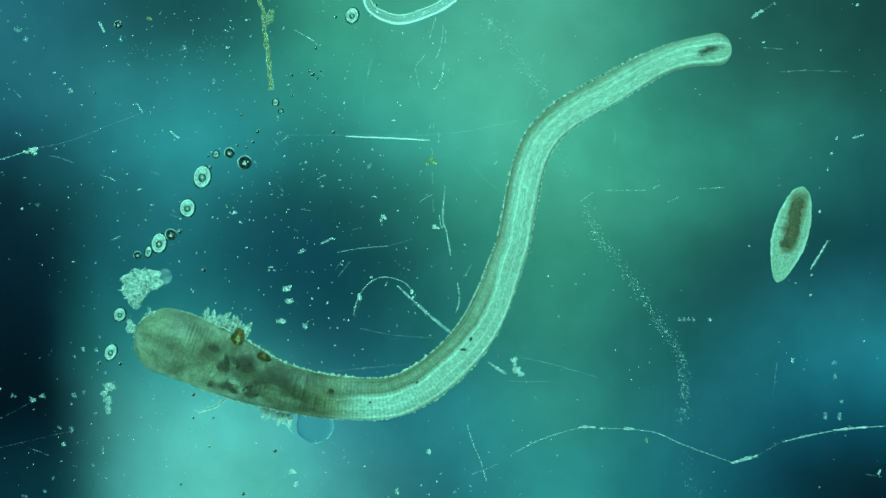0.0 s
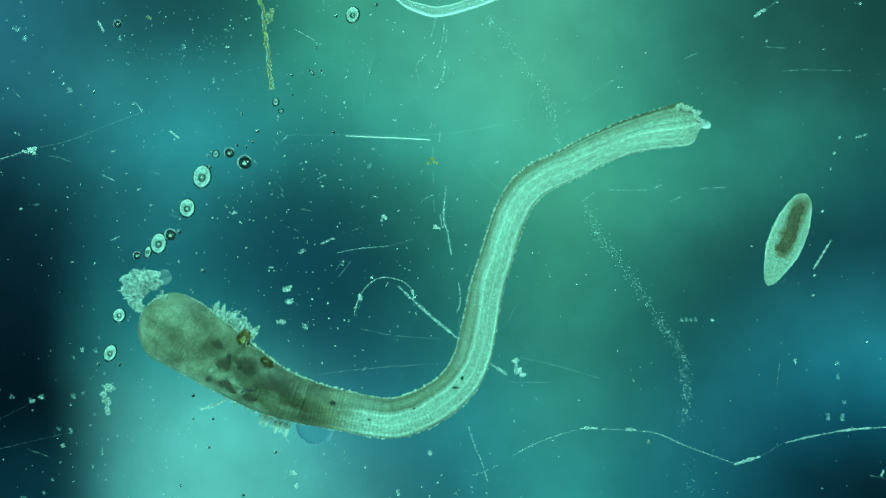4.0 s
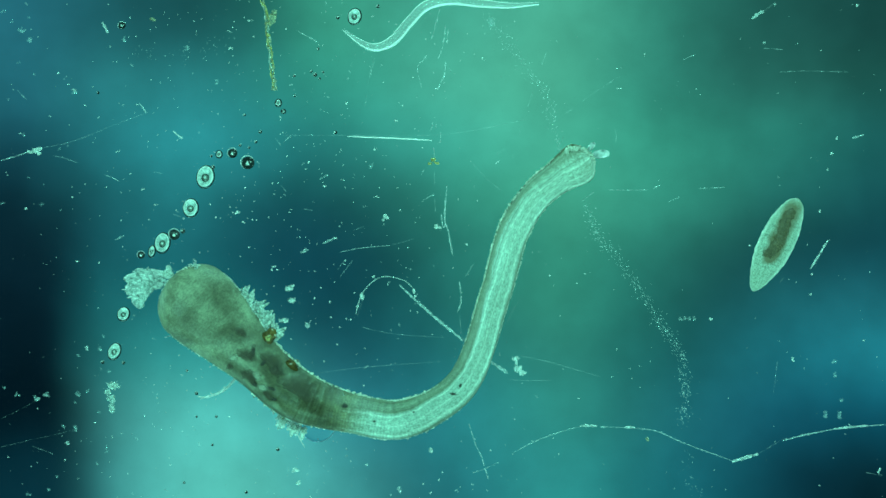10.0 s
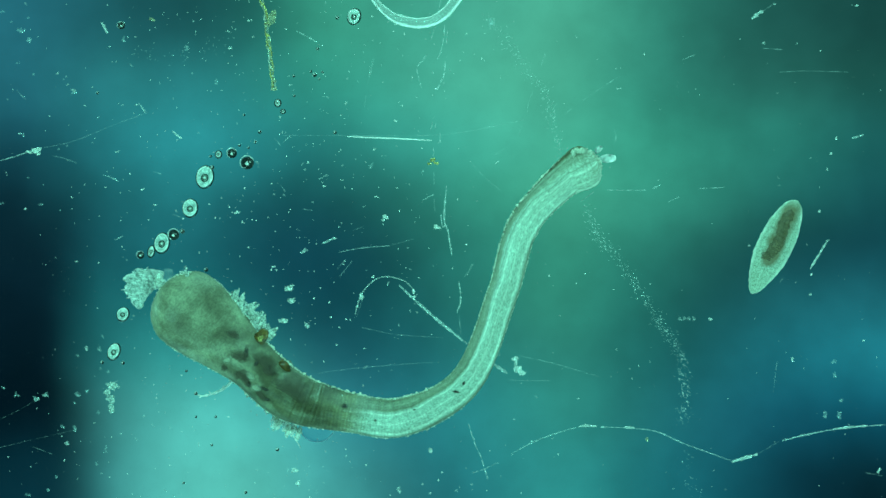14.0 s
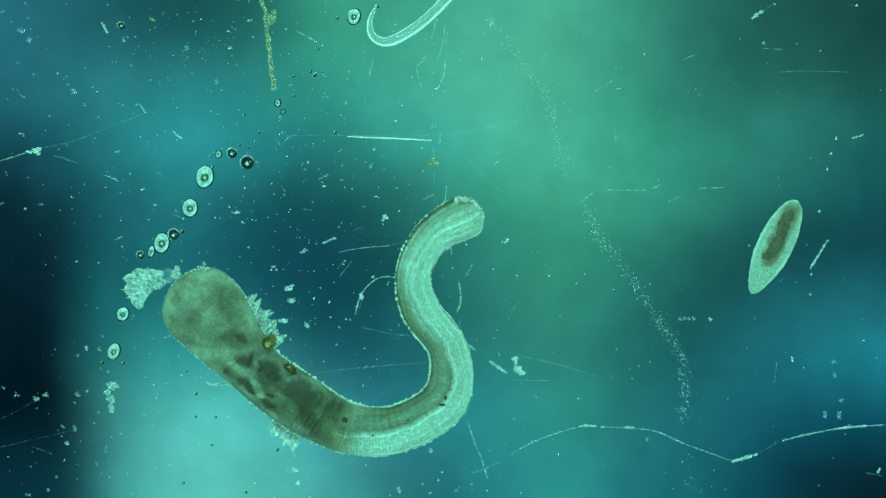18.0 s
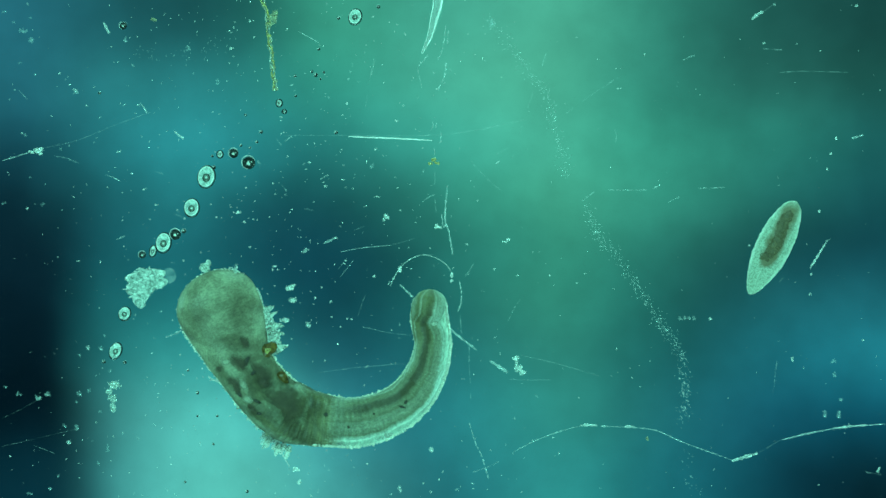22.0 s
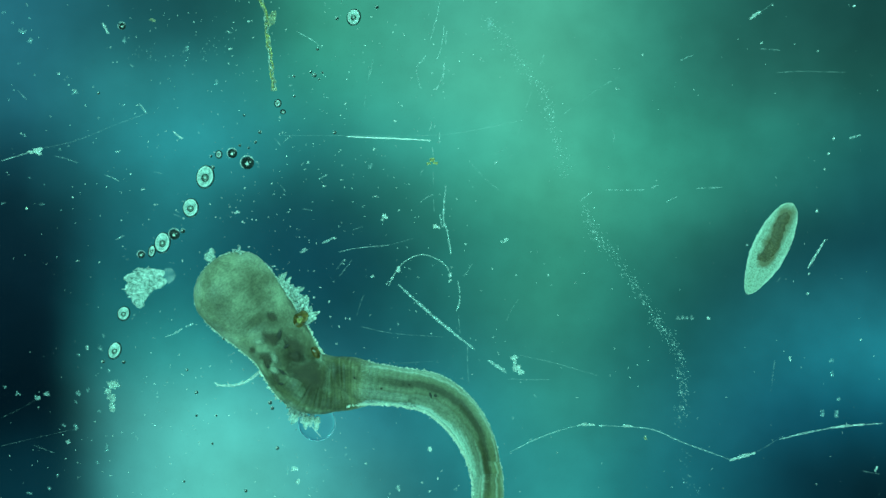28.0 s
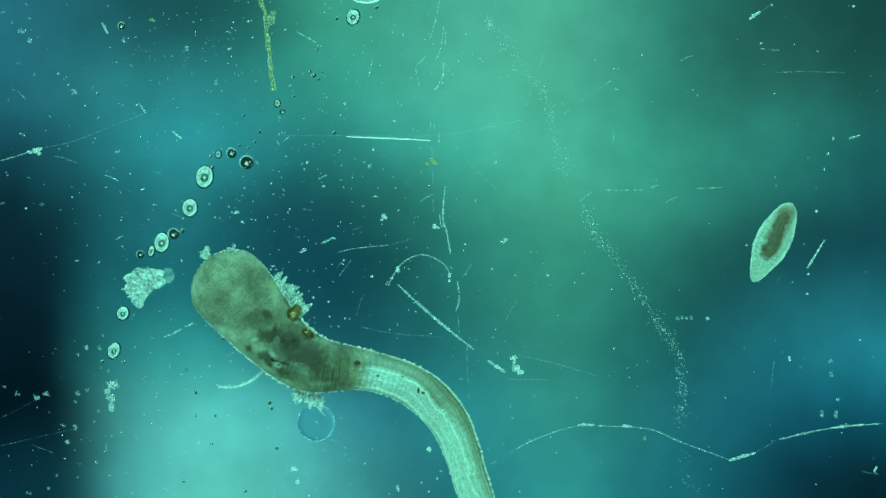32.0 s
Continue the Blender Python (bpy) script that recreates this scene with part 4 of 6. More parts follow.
round_keys[27.5] = [(586, 21), (611, 30), (626, 35), (641, 19), (656, -1), (676, -46)]
round_keys[28.0] = [(585, -26), (611, -19), (641, -26), (681, -62)]
round_keys[28.5] = [(601, -32), (641, -18), (691, -18), (741, -42)]
round_keys[29.0] = [(621, -26), (651, -6), (692, -3), (722, -16), (762, -52)]
round_keys[29.5] = [(626, -21), (641, -3), (682, 10), (717, 4), (737, -13), (772, -62)]
round_keys[30.0] = [(632, -21), (647, 1), (677, 14), (707, 7), (722, -9), (752, -52)]
round_keys[31.0] = [(624, -23), (644, -1), (672, 7), (702, 3), (720, -15), (747, -52)]
round_keys[32.0] = [(606, -21), (626, -6), (647, -1), (667, -6), (687, -23), (712, -62)]


def round_radius(r):
    """Thickness of the roundworm a way r from its tip."""
    r = min(max(r, 0.0), ROUND_LENGTH)
    return 1.4 + 6.9 * min(r / 95, 1) ** 0.75 * min((ROUND_LENGTH - r + 15) / 150, 1) ** 0.8


round_parts = []
for i in range(ROUND_PIECES):
    r = ROUND_LENGTH * (i + 0.5) / ROUND_PIECES
    half = ROUND_LENGTH / ROUND_PIECES * 1.1
    bm = bmesh.new()
    add_tube(bm, [Vector((f * half * 0.51, 0, 0)) for f in (-1, 0, 1)], [round_radius(r + f * half * 0.5) for f in (-1, 0, 1)], 16)
    ring = part("body_ring", bm, thread_skin, roundworm)
    # bright edges of the glassy body: light painted as white strips
    for flank, thick in ((-1, 0.34), (1, 0.13)):
        bm = bmesh.new()
        add_tube(bm, [Vector((f * half, flank * round_radius(r + f * half) * 0.86, round_radius(r) * 0.35)) for f in (-1, -0.5, 0, 0.5, 1)], [round_radius(r + f * half) * thick for f in (-1, -0.5, 0, 0.5, 1)], 7)
        part("edge_light", bm, needle_and_edge_white, ring, "white strip in place of the lit edge")
    round_parts.append((ring, r))


def round_pose(t, r):
    """Pose, in the roundworm's space, of the piece a way r from its tip."""
    p = np.array([(u - 784, 441 - v) for u, v in round_keys[t]], float)
    line = np.array([tuple(v) for v in smooth_line([tuple(q) for q in p], 60)])
    run = np.concatenate([[0], np.cumsum(np.linalg.norm(np.diff(line, axis=0), axis=1))])
    if r > run[-1]:
        d = line[-1] - line[-4]
        d = d / np.linalg.norm(d)
        c = line[-1] + d * (r - run[-1])
    else:
        c = np.array([np.interp(r, run, line[:, j]) for j in range(2)])
        lo, hi = max(r - 5, 0), min(r + 5, run[-1])
        d = np.array([np.interp(hi, run, line[:, j]) - np.interp(lo, run, line[:, j]) for j in range(2)])
    q = Vector((c[0], c[1], 10.0)) - ROUND_ORIGIN
    return Matrix.Translation(q * S) @ Matrix.Rotation(math.atan2(d[1], d[0]), 4, "Z")


# ---- what rides on the worm ----
bristle = grainy("bristle", (0.46, 0.48, 0.38), (0.90, 0.90, 0.82), 5, 0.3, 0.5)
spot(0.178, 4, 5, 17, soot, 0.5, 1)
spot(0.172, -9, 19, 14, amber_spot, 0.4, 2)
spot(0.140, 20, 12, 9, amber_spot, 0.2, 3)
spot(0.222, 10, 13, 9, amber_spot, 0.8, 4)
spot(0.268, 6, 42, 30, brown_cloud, 0.2, 18)
spot(0.205, 18, 30, 16, brown_cloud, 0.4, 19)
spot(0.195, -36, 14, 9, amber_spot, 0.7, 7)
for k, (s, left, rx, ry) in enumerate(((0.205, -40, 12, 7), (0.240, -40, 14, 6), (0.165, -48, 6, 8))):
    spot(s, left, rx, ry, amber_spot, 0.3 * k - 0.5, 50 + k)
for k, (s, left, rx, ry) in enumerate(((0.213, -43, 7, 4), (0.236, -24, 9, 3), (0.250, -38, 6, 3), (0.227, -35, 5, 3), (0.200, 6, 8, 3), (0.222, 14, 9, 3))):
    spot(s, left, rx, ry, soot, 0.4 * k, 70 + k)
spot(0.353, 13, 5.5, 5, soot, 0.0, 9)
spot(0.543, -3, 8, 2.4, soot, -0.9, 10)
spot(0.560, 0, 4, 3, soot, 0.4, 11)
spot(0.405, -8, 2.5, 2.5, amber_spot, 0.0, 12)
spot(0.470, 10, 2.5, 2, amber_spot, 0.0, 13)
for k, (s, left, rx, ry) in enumerate(((0.205, -26, 12, 7), (0.226, -36, 10, 7), (0.160, -30, 9, 6))):
    spot(s, left, rx, ry, pale_patch, 0.5 * k, 30 + k, "pale_spot")

bm = bmesh.new()
add_lump(bm, Vector((0, 0, 0)), 13, 20, 12, 0.3, 0.2, 8, 16, 20)
grain = rider("amber_grain", bm, gold, 0.176, 2, 55, 14, "shiny amber-brown grain")
# highlight on the amber grain, built as a small yellow lump
bm = bmesh.new()
add_lump(bm, Vector((1, 2, 10)), 4, 7, 3, 0.3, 0.4, 5, 10, 21)
rider("amber_highlight", bm, algae, 0.176, 2, 55, 16, "yellow highlight of the grain, built as a lump")
bm = bmesh.new()
add_lump(bm, Vector((0, 0, 0)), 13, 9, 8, -0.3, 0.25, 6, 14, 22)
rider("amber_grain", bm, gold, 0.236, 0, 48, 4, "small dull amber grain")
for k in range(18):
    bm = bmesh.new()
    s = 0.100 + 0.0048 * k
    for j in range(3):
        c = Vector((random.uniform(-10, 10), random.uniform(-8, 4 + 5 * math.sin(k * 0.17)), random.uniform(-8, 8)))
        out = random.uniform(5, 27)
        bend = random.uniform(-14, 14)
        add_tube(bm, smooth_line([tuple(c), tuple(c + Vector((bend * 0.5, out * 0.4, 1))), tuple(c + Vector((bend, out, random.uniform(-2, 5))))], 7), [3.2, 4.0, 3.0, 3.8, 2.4, 2.6, 0.9], 7, 0.5, 0.4)
    for j in range(3):
        c = Vector((random.uniform(-9, 9), random.uniform(0, 14), random.uniform(-4, 8)))
        add_lump(bm, c, random.uniform(2, 6), random.uniform(2, 6), random.uniform(2, 4), random.uniform(0, 3), 0.55, 4, 10, None)
    rider("debris_flake", bm, frond if k % 3 else mucus, s, 0, 67 + 5 * math.sin(k * 0.9) - 0.35 * abs(k - 9), -4, "pale crusty debris")
for s, left, rx, ry, mat in ((0.238, 51, 15, 11, algae_pale), (0.226, 54, 8, 7, algae), (0.27, 43, 7, 4, mucus), (0.255, -52, 13, 6, mucus), (0.27, -50, 11, 6, algae_pale), (0.285, -49, 12, 5, mucus),
                             (0.365, -38, 11, 6, mucus), (0.385, -39, 13, 7, mucus), (0.41, 35, 6, 5, algae_pale), (0.345, 37, 4, 3, mucus), (0.44, 33, 4, 3, mucus), (0.472, -37, 15, 8, mucus), (0.485, -40, 8, 6, frond),
                             (0.215, -55, 8, 4, algae_pale), (0.20, -57, 5, 4, mucus), (0.31, -44, 5, 3, mucus), (0.50, 33, 4, 3, mucus), (0.60, -31, 4, 2.5, mucus), (0.66, 29, 3.5, 2.5, mucus)):
    bm = bmesh.new()
    for j in range(4):
        add_lump(bm, Vector((random.uniform(-0.6, 0.6) * rx, random.uniform(-0.4, 0.4) * ry, random.uniform(-3, 3))), rx * 0.6, ry * 0.7, 5, random.uniform(0, 3), 0.45, 3, 8, None)
    rider("nodule", bm, mat, s, 0, left, -2, "", 0, False)
for k, s in enumerate((0.192, 0.203, 0.218, 0.230, 0.243, 0.255, 0.268, 0.281, 0.296)):
    bm = bmesh.new()
    for j in range(4):
        c = Vector((random.uniform(-7, 7), random.uniform(-3, 3), random.uniform(-4, 4)))
        add_lump(bm, c, random.uniform(3, 6), random.uniform(2, 5), 4, random.uniform(0, 3), 0.5, 3, 8, None)
        if j % 2:
            add_tube(bm, [c, c + Vector((random.uniform(-6, 6), random.uniform(-9, -5), random.uniform(-2, 3)))], [2.2, 0.7], 6, 0.7, 0.2)
    rider("debris_flake", bm, (algae_pale, frond, mucus)[k % 3], s, 0, -full_width(s) + 1, -6, "ragged pale crust on the flank")
bm = bmesh.new()
add_lump(bm, Vector((0, 0, 0)), 6, 9, 5, 0.4, 0.4, 4, 8, 41)
add_lump(bm, Vector((3, 10, 0)), 4, 6, 4, 0.1, 0.4, 4, 8, 42)
rider("debris_flake", bm, mucus, 0.05, -38, 50, -6, "pale crusty debris", 0.6)
for j, (x, y) in enumerate(((-24, 0), (-14, -6), (-4, 2), (5, -9), (13, -2), (23, -5))):
    bm = bmesh.new()
    for _ in range(3):
        add_lump(bm, Vector((random.uniform(-3, 3), random.uniform(-3, 3), random.uniform(-3, 3))), random.uniform(5, 9), random.uniform(4, 7), 5, random.uniform(0, 3), 0.5, 4, 10, None)
    bend = random.uniform(-6, 6)
    add_tube(bm, smooth_line([(0, 0, 0), (bend * 0.4, -9, 1), (bend, -17, 2)], 6), [3.5, 5.0, 5.5, 4.5, 3.0, 1.4], 8, 0.45, 0.3)
    rider("debris_crust", bm, (mucus, frond)[j % 2], 0.287, x, -66 + y, -14, "pale flaky crust", 0, False)
bm = bmesh.new()
add_tube(bm, smooth_line([(0, 0, 0), (13, -12, 1), (30, -24, 1)], 8), [1.2, 1.2, 1.1, 1.1, 1.0, 0.9, 0.8, 0.5], 5)
rider("filament", bm, pale_dust, 0.287, 8, -74, -14, "fine pale hair")

# fine bristles and small warts along both flanks
warts = random.Random(5)
for i, s in enumerate(ring_share[2:-2]):
    for flank in (-1, 1):
        bm = bmesh.new()
        for _ in range(4):
            x, h = random.uniform(-9, 9), random.uniform(-4, 4)
            add_tube(bm, [Vector((x, -1.5 * flank, h)), Vector((x + random.uniform(-1.5, 1.5), flank * random.uniform(0.8, 3.2), h))], [1.2, 0.5], 5, 1.0, 0.2)
        for _ in range(3):
            big = random.choice((1, 1, 1, 1.8)) if s < 0.36 else 1
            add_lump(bm, Vector((random.uniform(-9, 9), flank * random.uniform(-1.6, 1.8), random.uniform(-3, 3))), random.uniform(0.8, 1.7) * big, random.uniform(0.7, 1.5) * big, 1.5, 0, 0.5, 3, 7, None)
        for j in range(warts.choice((0, 1, 1, 2)) if s > 0.17 else warts.choice((0, 0, 1))):
            size = warts.uniform(1.6, 3.0) * (1.15 if s < 0.5 else 0.9)
            add_lump(bm, Vector((warts.uniform(-6, 6), flank * warts.uniform(-0.2, 1.4), warts.uniform(-3, 3))), size, size * warts.uniform(0.8, 1.4), 2.0, warts.uniform(0, 3), 0.45, 4, 8, 900 + 4 * i + j)
        rider("bristle_tuft", bm, bristle, s, 0, flank * (full_width(s) * 1.01 + 0.4), 0)

for k in range(30):
    a = math.pi * (k + random.uniform(0.2, 0.8)) / 30 - math.pi / 2
    bm = bmesh.new()
    for _ in range(3):
        size = random.uniform(0.7, 1.9)
        add_lump(bm, Vector((random.uniform(-1.5, 1.5), random.uniform(-2.5, 2.5), random.uniform(-3, 3))), size, size * random.uniform(0.8, 1.6), 1.6, random.uniform(0, 3), 0.5, 3, 7, None)
    w = full_width(CAP) * 0.99
    rider("crumb", bm, bristle, CAP, -57 * math.cos(a), w * math.sin(a) * 0.99, 0, "", -a)
for u, left, long in ((-30, 46, 13), (-58, 8, 20), (-44, -30, 8)):
    bm = bmesh.new()
    add_lump(bm, Vector((0, 0, 0)), long * 0.45, long * 0.6, 4, 0.3, 0.45, 5, 10, None)
    add_lump(bm, Vector((-long * 0.3, long * 0.3, 1)), long * 0.3, long * 0.4, 3, 0.9, 0.45, 4, 9, None)
    rider("debris_flake", bm, frond, CAP, u * 1.1, left * 1.12, 2, "pale crusty debris")

# lips round the mouth, and two palps that draw back into it
lips = []
for k in range(30):
    a = (math.pi * (k / 29) - math.pi / 2) * 1.15
    bm = bmesh.new()
    add_lump(bm, Vector((0, 0, 0)), 4.5 + 1.5 * (k % 3), 3.0 + (k % 2), 6, a * 0.6, 0.45, 5, 10, 60 + k)
    lips.append((part("lip", bm, lip_skin, worm), 25 * math.cos(a * 0.95) - 2 * (k % 3), 37 * math.sin(a / 1.15) * (1 - 0.08 * (k % 2)), 5 * (k % 2)))


def mouth_open(t):
    """How wide the mouth stands: 1 open, 0 closed."""
    return float(np.interp(t, (0, 2, 2.8, 19.05, 19.7, 32), (0, 0.1, 1, 1, 0, 0)))


palps = []
for k, (ahead, left, rx, ry, turn) in enumerate(((41, -8, 16, 8.5, -0.45), (35, 17, 9, 5, 0.35))):
    bm = bmesh.new()
    add_lump(bm, Vector((0, 0, 0)), rx, ry, 6, turn, 0.1, 6, 12, 80 + k)
    palps.append((part("palp", bm, palp_skin, worm, "glassy pale palp"), ahead, left))


mouth_spot = part("mouth_spot", stain(24, 10, 0.1, 85), mouth_shade, worm, "dark spot inside the closed mouth")


def palp_reach(t):
    """How far the palps stand out of the mouth: 1 fully, 0 drawn in."""
    return float(np.interp(t, (0, 2, 3, 5.5, 8, 11, 17.5, 17.8, 18.0, 18.3), (0, 0.2, 0.85, 0.97, 1, 1, 1, 0.85, 0.4, 0)))


# ---- bubbles along the drying edge ----
def ring_bubble(u, v, rx, ry, turn=0.0):
    ob = empty_thing("bubble", u, v, "pale ring-shaped air bubble with a dark centre", "bubble", "bubbles on the slide")
    small = min(rx, ry)
    bm = bmesh.new()
    add_lump(bm, Vector((0, 0, small * 0.20)), rx * 0.92, ry * 0.92, small * 0.24, turn, 0.05, 7, 32, int(u))
    part("film", bm, bubble_film, ob)
    # bright and dark parts below stand in for light bent by the bubble
    bm = bmesh.new()
    add_ring(bm, Vector((0, 0, small * 0.22)), rx * 0.84, ry * 0.84, small * 0.11, turn, 40, 8, 0.25)
    part("rim", bm, bubble_lit, ob, "bright refracted rim, built as a ring")
    bm = bmesh.new()
    add_ring(bm, Vector((0.8, -0.8, 0.9)), rx * 0.98 + 0.5, ry * 0.98 + 0.5, 1.2, turn, 40, 6)
    part("outline", bm, bubble_dark, ob)
    bm = bmesh.new()
    add_lump(bm, Vector((rx * 0.03, -ry * 0.12, small * 0.36)), rx * 0.40, ry * 0.34, small * 0.16, turn, 0.08, 6, 20, int(v))
    core = part("core", bm, film_skin, ob, "dark refracted centre, built as a lump")
    bm = bmesh.new()
    add_ring(bm, Vector((rx * 0.03, -ry * 0.12, small * 0.42)), rx * 0.38, ry * 0.32, small * 0.075, turn, 28, 6)
    part("core_edge", bm, bubble_dark, core)
    # highlight built as a pale lump on the core
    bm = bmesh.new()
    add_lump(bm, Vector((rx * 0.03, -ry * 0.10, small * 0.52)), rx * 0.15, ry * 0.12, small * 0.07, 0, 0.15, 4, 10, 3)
    part("glint_lump", bm, bubble_lit, core)


def dark_bubble(u, v, r):
    ob = empty_thing("bubble", u, v, "small dark glossy air bubble", "bubble", "bubbles on the slide")
    bm = bmesh.new()
    add_lump(bm, Vector((0, 0, r * 0.8)), r, r, r * 0.8, 0, 0.02, 9, 22, 4)
    dome = part("dome", bm, bubble_dark, ob)
    # bright crescent at the upper left: rim light built as an offset ring
    bm = bmesh.new()
    add_ring(bm, Vector((-r * 0.10, r * 0.12, r * 0.25)), r * 1.02, r * 1.02, r * 0.07, 0, 24, 6)
    part("rim", bm, bubble_lit, ob)
    # highlights built as pale lumps on the dome
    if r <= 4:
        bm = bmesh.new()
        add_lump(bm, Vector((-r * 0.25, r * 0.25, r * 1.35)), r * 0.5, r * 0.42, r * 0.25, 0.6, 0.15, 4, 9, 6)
        part("glint_lump", bm, bubble_lit, dome)
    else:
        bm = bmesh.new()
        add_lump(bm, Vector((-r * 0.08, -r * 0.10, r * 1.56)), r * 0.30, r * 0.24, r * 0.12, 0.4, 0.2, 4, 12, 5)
        part("glint_lump", bm, bubble_lit, dome)
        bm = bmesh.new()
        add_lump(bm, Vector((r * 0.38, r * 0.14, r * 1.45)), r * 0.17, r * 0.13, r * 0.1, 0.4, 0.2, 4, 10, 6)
        part("glint_lump", bm, bubble_lit, dome)


film_skin = grainy("bubble core", (0.05, 0.07, 0.06), (0.22, 0.28, 0.25), 9, 0.12, 0.2)
for u, v, rx, ry, turn in ((362, 313, 15, 20, -0.2), (336, 368, 13, 16, -0.1), (286, 430, 13, 18, -0.2), (217, 556, 10, 12, -0.4), (201, 622, 10, 15, -0.4),
                           (267, 445, 5.5, 10, -0.2), (626, 29, 11, 14, -0.3), (491, 182, 5, 6, 0), (386, 273, 5, 6, 0), (500, 197, 3.5, 3, 0)):
    ring_bubble(u, v, rx, ry, turn)
for u, v, r in ((438, 289, 11.5), (411, 272, 8.5), (308, 416, 9.5), (249, 452, 6.5), (323, 410, 4), (215, 46, 6.5), (376, 297, 3.5), (557, 133, 3.6)):
    dark_bubble(u, v, r)
for u, v, r in ((562, 87, 2.5), (593, 235, 3), (347, 697, 3), (365, 478, 3.5), (491, 796, 3), (382, 738, 2.2), (325, 855, 2.2), (435, 872, 2.8), (330, 657, 2.2), (218, 643, 3), (181, 642, 3),
                (396, 600, 3.6), (478, 715, 3.4), (482, 725, 3), (347, 738, 2), (375, 788, 2.2), (173, 165, 2.4), (432, 204, 2.2), (550, 127, 2.4), (565, 140, 2), (571, 128, 2), (520, 135, 2.5), (521, 170, 2.2),
                (597, 32, 3), (668, 12, 3.2), (424, 258, 2.4), (373, 277, 2.4), (452, 252, 2.6), (460, 234, 3), (440, 262, 2)):
    dark_bubble(u, v, r)


# ---- clumps ----
def clump(name, u, v, lumps, mat, label, category, high=6.0, spread=1.0, smooth=False):
    """A heap of irregular lumps, each (du, dv, rx, ry)."""
    bm = bmesh.new()
    for du, dv, rx, ry in lumps:
        add_lump(bm, Vector((du, -dv, high * 0.7)), rx * 0.72, ry * 0.72, high * 0.7, random.uniform(-0.6, 0.6), 0.35, 5, 14, None)
        for _ in range(max(int(rx * ry / 5), 3)):
            a, q = random.uniform(0, 6.28), math.sqrt(random.uniform(0.05, 1.0))
            size = random.uniform(0.6, 1.9)
            add_lump(bm, Vector((du + math.cos(a) * rx * 0.85 * q, -dv + math.sin(a) * ry * 0.85 * q, high * random.uniform(0.7, 1.4))), size * random.uniform(0.8, 1.8), size, high * 0.35, random.uniform(0, 3), 0.5, 3, 7, None)
    return thing(name, bm, mat, u, v, 0, label, category, smooth=smooth)


wrinkled = bmesh.new()
for du, dv, rx, ry in ((0, -16, 36, 15), (-8, 2, 25, 17), (18, -8, 20, 12), (-10, 20, 14, 14), (-8, 32, 8, 7)):
    add_lump(wrinkled, Vector((du, -dv, 5)), rx, ry, 5, 0.1, 0.16, 6, 24, None)
for _ in range(95):
    a, q = random.uniform(0, 6.28), math.sqrt(random.uniform(0, 0.9))
    x, y = -2 + math.cos(a) * q * 34, 4 + math.sin(a) * q * 30
    if y < -4 and x > 10 + y * 0.35:
        continue
    bend, run = random.gauss(0.35, 0.5), random.uniform(4, 11)
    dx, dy = math.cos(bend) * run, math.sin(bend) * run
    add_tube(wrinkled, smooth_line([(x - dx, y - dy, 7), (x + random.uniform(-2, 2), y + random.uniform(-2, 3), 10), (x + dx, y + dy, 7)], 7), [0.5, 1.1, 1.5, 1.7, 1.4, 1.0, 0.5], 6, 0.9, 0.3)
thing("mucus_clump", wrinkled, mucus_sheet, 255, 508, 0, "crumpled pale clump of mucus beside the bubbles", "mucus")
ring_halo = bmesh.new()
add_ring(ring_halo, Vector((0, 0, 2)), 11, 13, 0.8, 0, 36, 6, 0.0)
add_lump(ring_halo, Vector((0, 0, 2)), 11, 13, 2, 0, 0.0, 5, 28, 1)
thing("bubble", ring_halo, scratch_dim, 297, 489, 0, "faint clear bubble against the mucus clump", "bubble", "bubbles on the slide")
clump("mucus_clump", 197, 705, ((2, -22, 12, 9), (-7, -10, 7, 8), (0, 2, 10, 9), (0, 18, 7, 11), (12, -20, 4, 3)), mucus, "pale beaded string of mucus", "mucus", 4)
clump("cell_pair", 513, 520, ((-2, -10, 11, 6), (2, 12, 9, 6)), mucus, "pair of small pale crumpled cells", "cell", 3)
clump("cell", 502, 568, ((0, 0, 11, 5),), mucus, "small pale flat cell on the slide", "cell", 3)
clump("cell", 543, 576, ((0, 0, 5, 7),), dim_dust, "small dim round cell", "cell", 3)
clump("mucus_clump", 914, 648, ((-2, -13, 7, 5), (-1, -4, 4, 8), (2, 5, 9, 8), (10, 12, 8, 5)), scratch_pale, "pale torn flake of mucus", "mucus", 3)
clump("algae_grain", 766, 286, ((0, -3, 6, 5), (-6, 4, 5, 3), (5, 3, 5, 3)), algae, "tiny yellow-green speck of algae", "algae", 3)
clump("dust_clump", 62, 267, ((0, 0, 9, 5), (-10, 3, 7, 3), (8, -4, 5, 3), (6, 5, 4, 3)), pale_dust, "pale dust caught on a scratch", "dust", 2)
clump("dust_clump", 270, 35, ((0, 0, 6, 4), (-4, -1, 3, 3)), algae_pale, "small olive-grey dust clump", "dust", 2)
clump("dust_clump", 773, 403, ((0, 0, 8, 3), (-3, -3, 3, 2)), pale_dust, "pale dust clump on a scratch", "dust", 2)
clump("dust_clump", 682, 384, ((0, 0, 7, 5), (-5, 6, 4, 3)), scratch_pale, "pale fluffy dust clump", "dust", 2)
clump("dust_clump", 896, 427, ((2, -2, 5, 3), (-5, 2, 5, 2)), scratch_pale, "small pale dust flake", "dust", 2)
clump("dust_clump", 538, 444, ((0, 0, 7, 4), (-4, 3, 4, 2)), dim_dust, "dim dust flake on the glass", "dust", 2)
clump("dust_clump", 523, 832, ((0, 0, 8, 4), (-4, 3, 4, 2)), scratch_pale, "pale dust flake on the glass", "dust", 2)
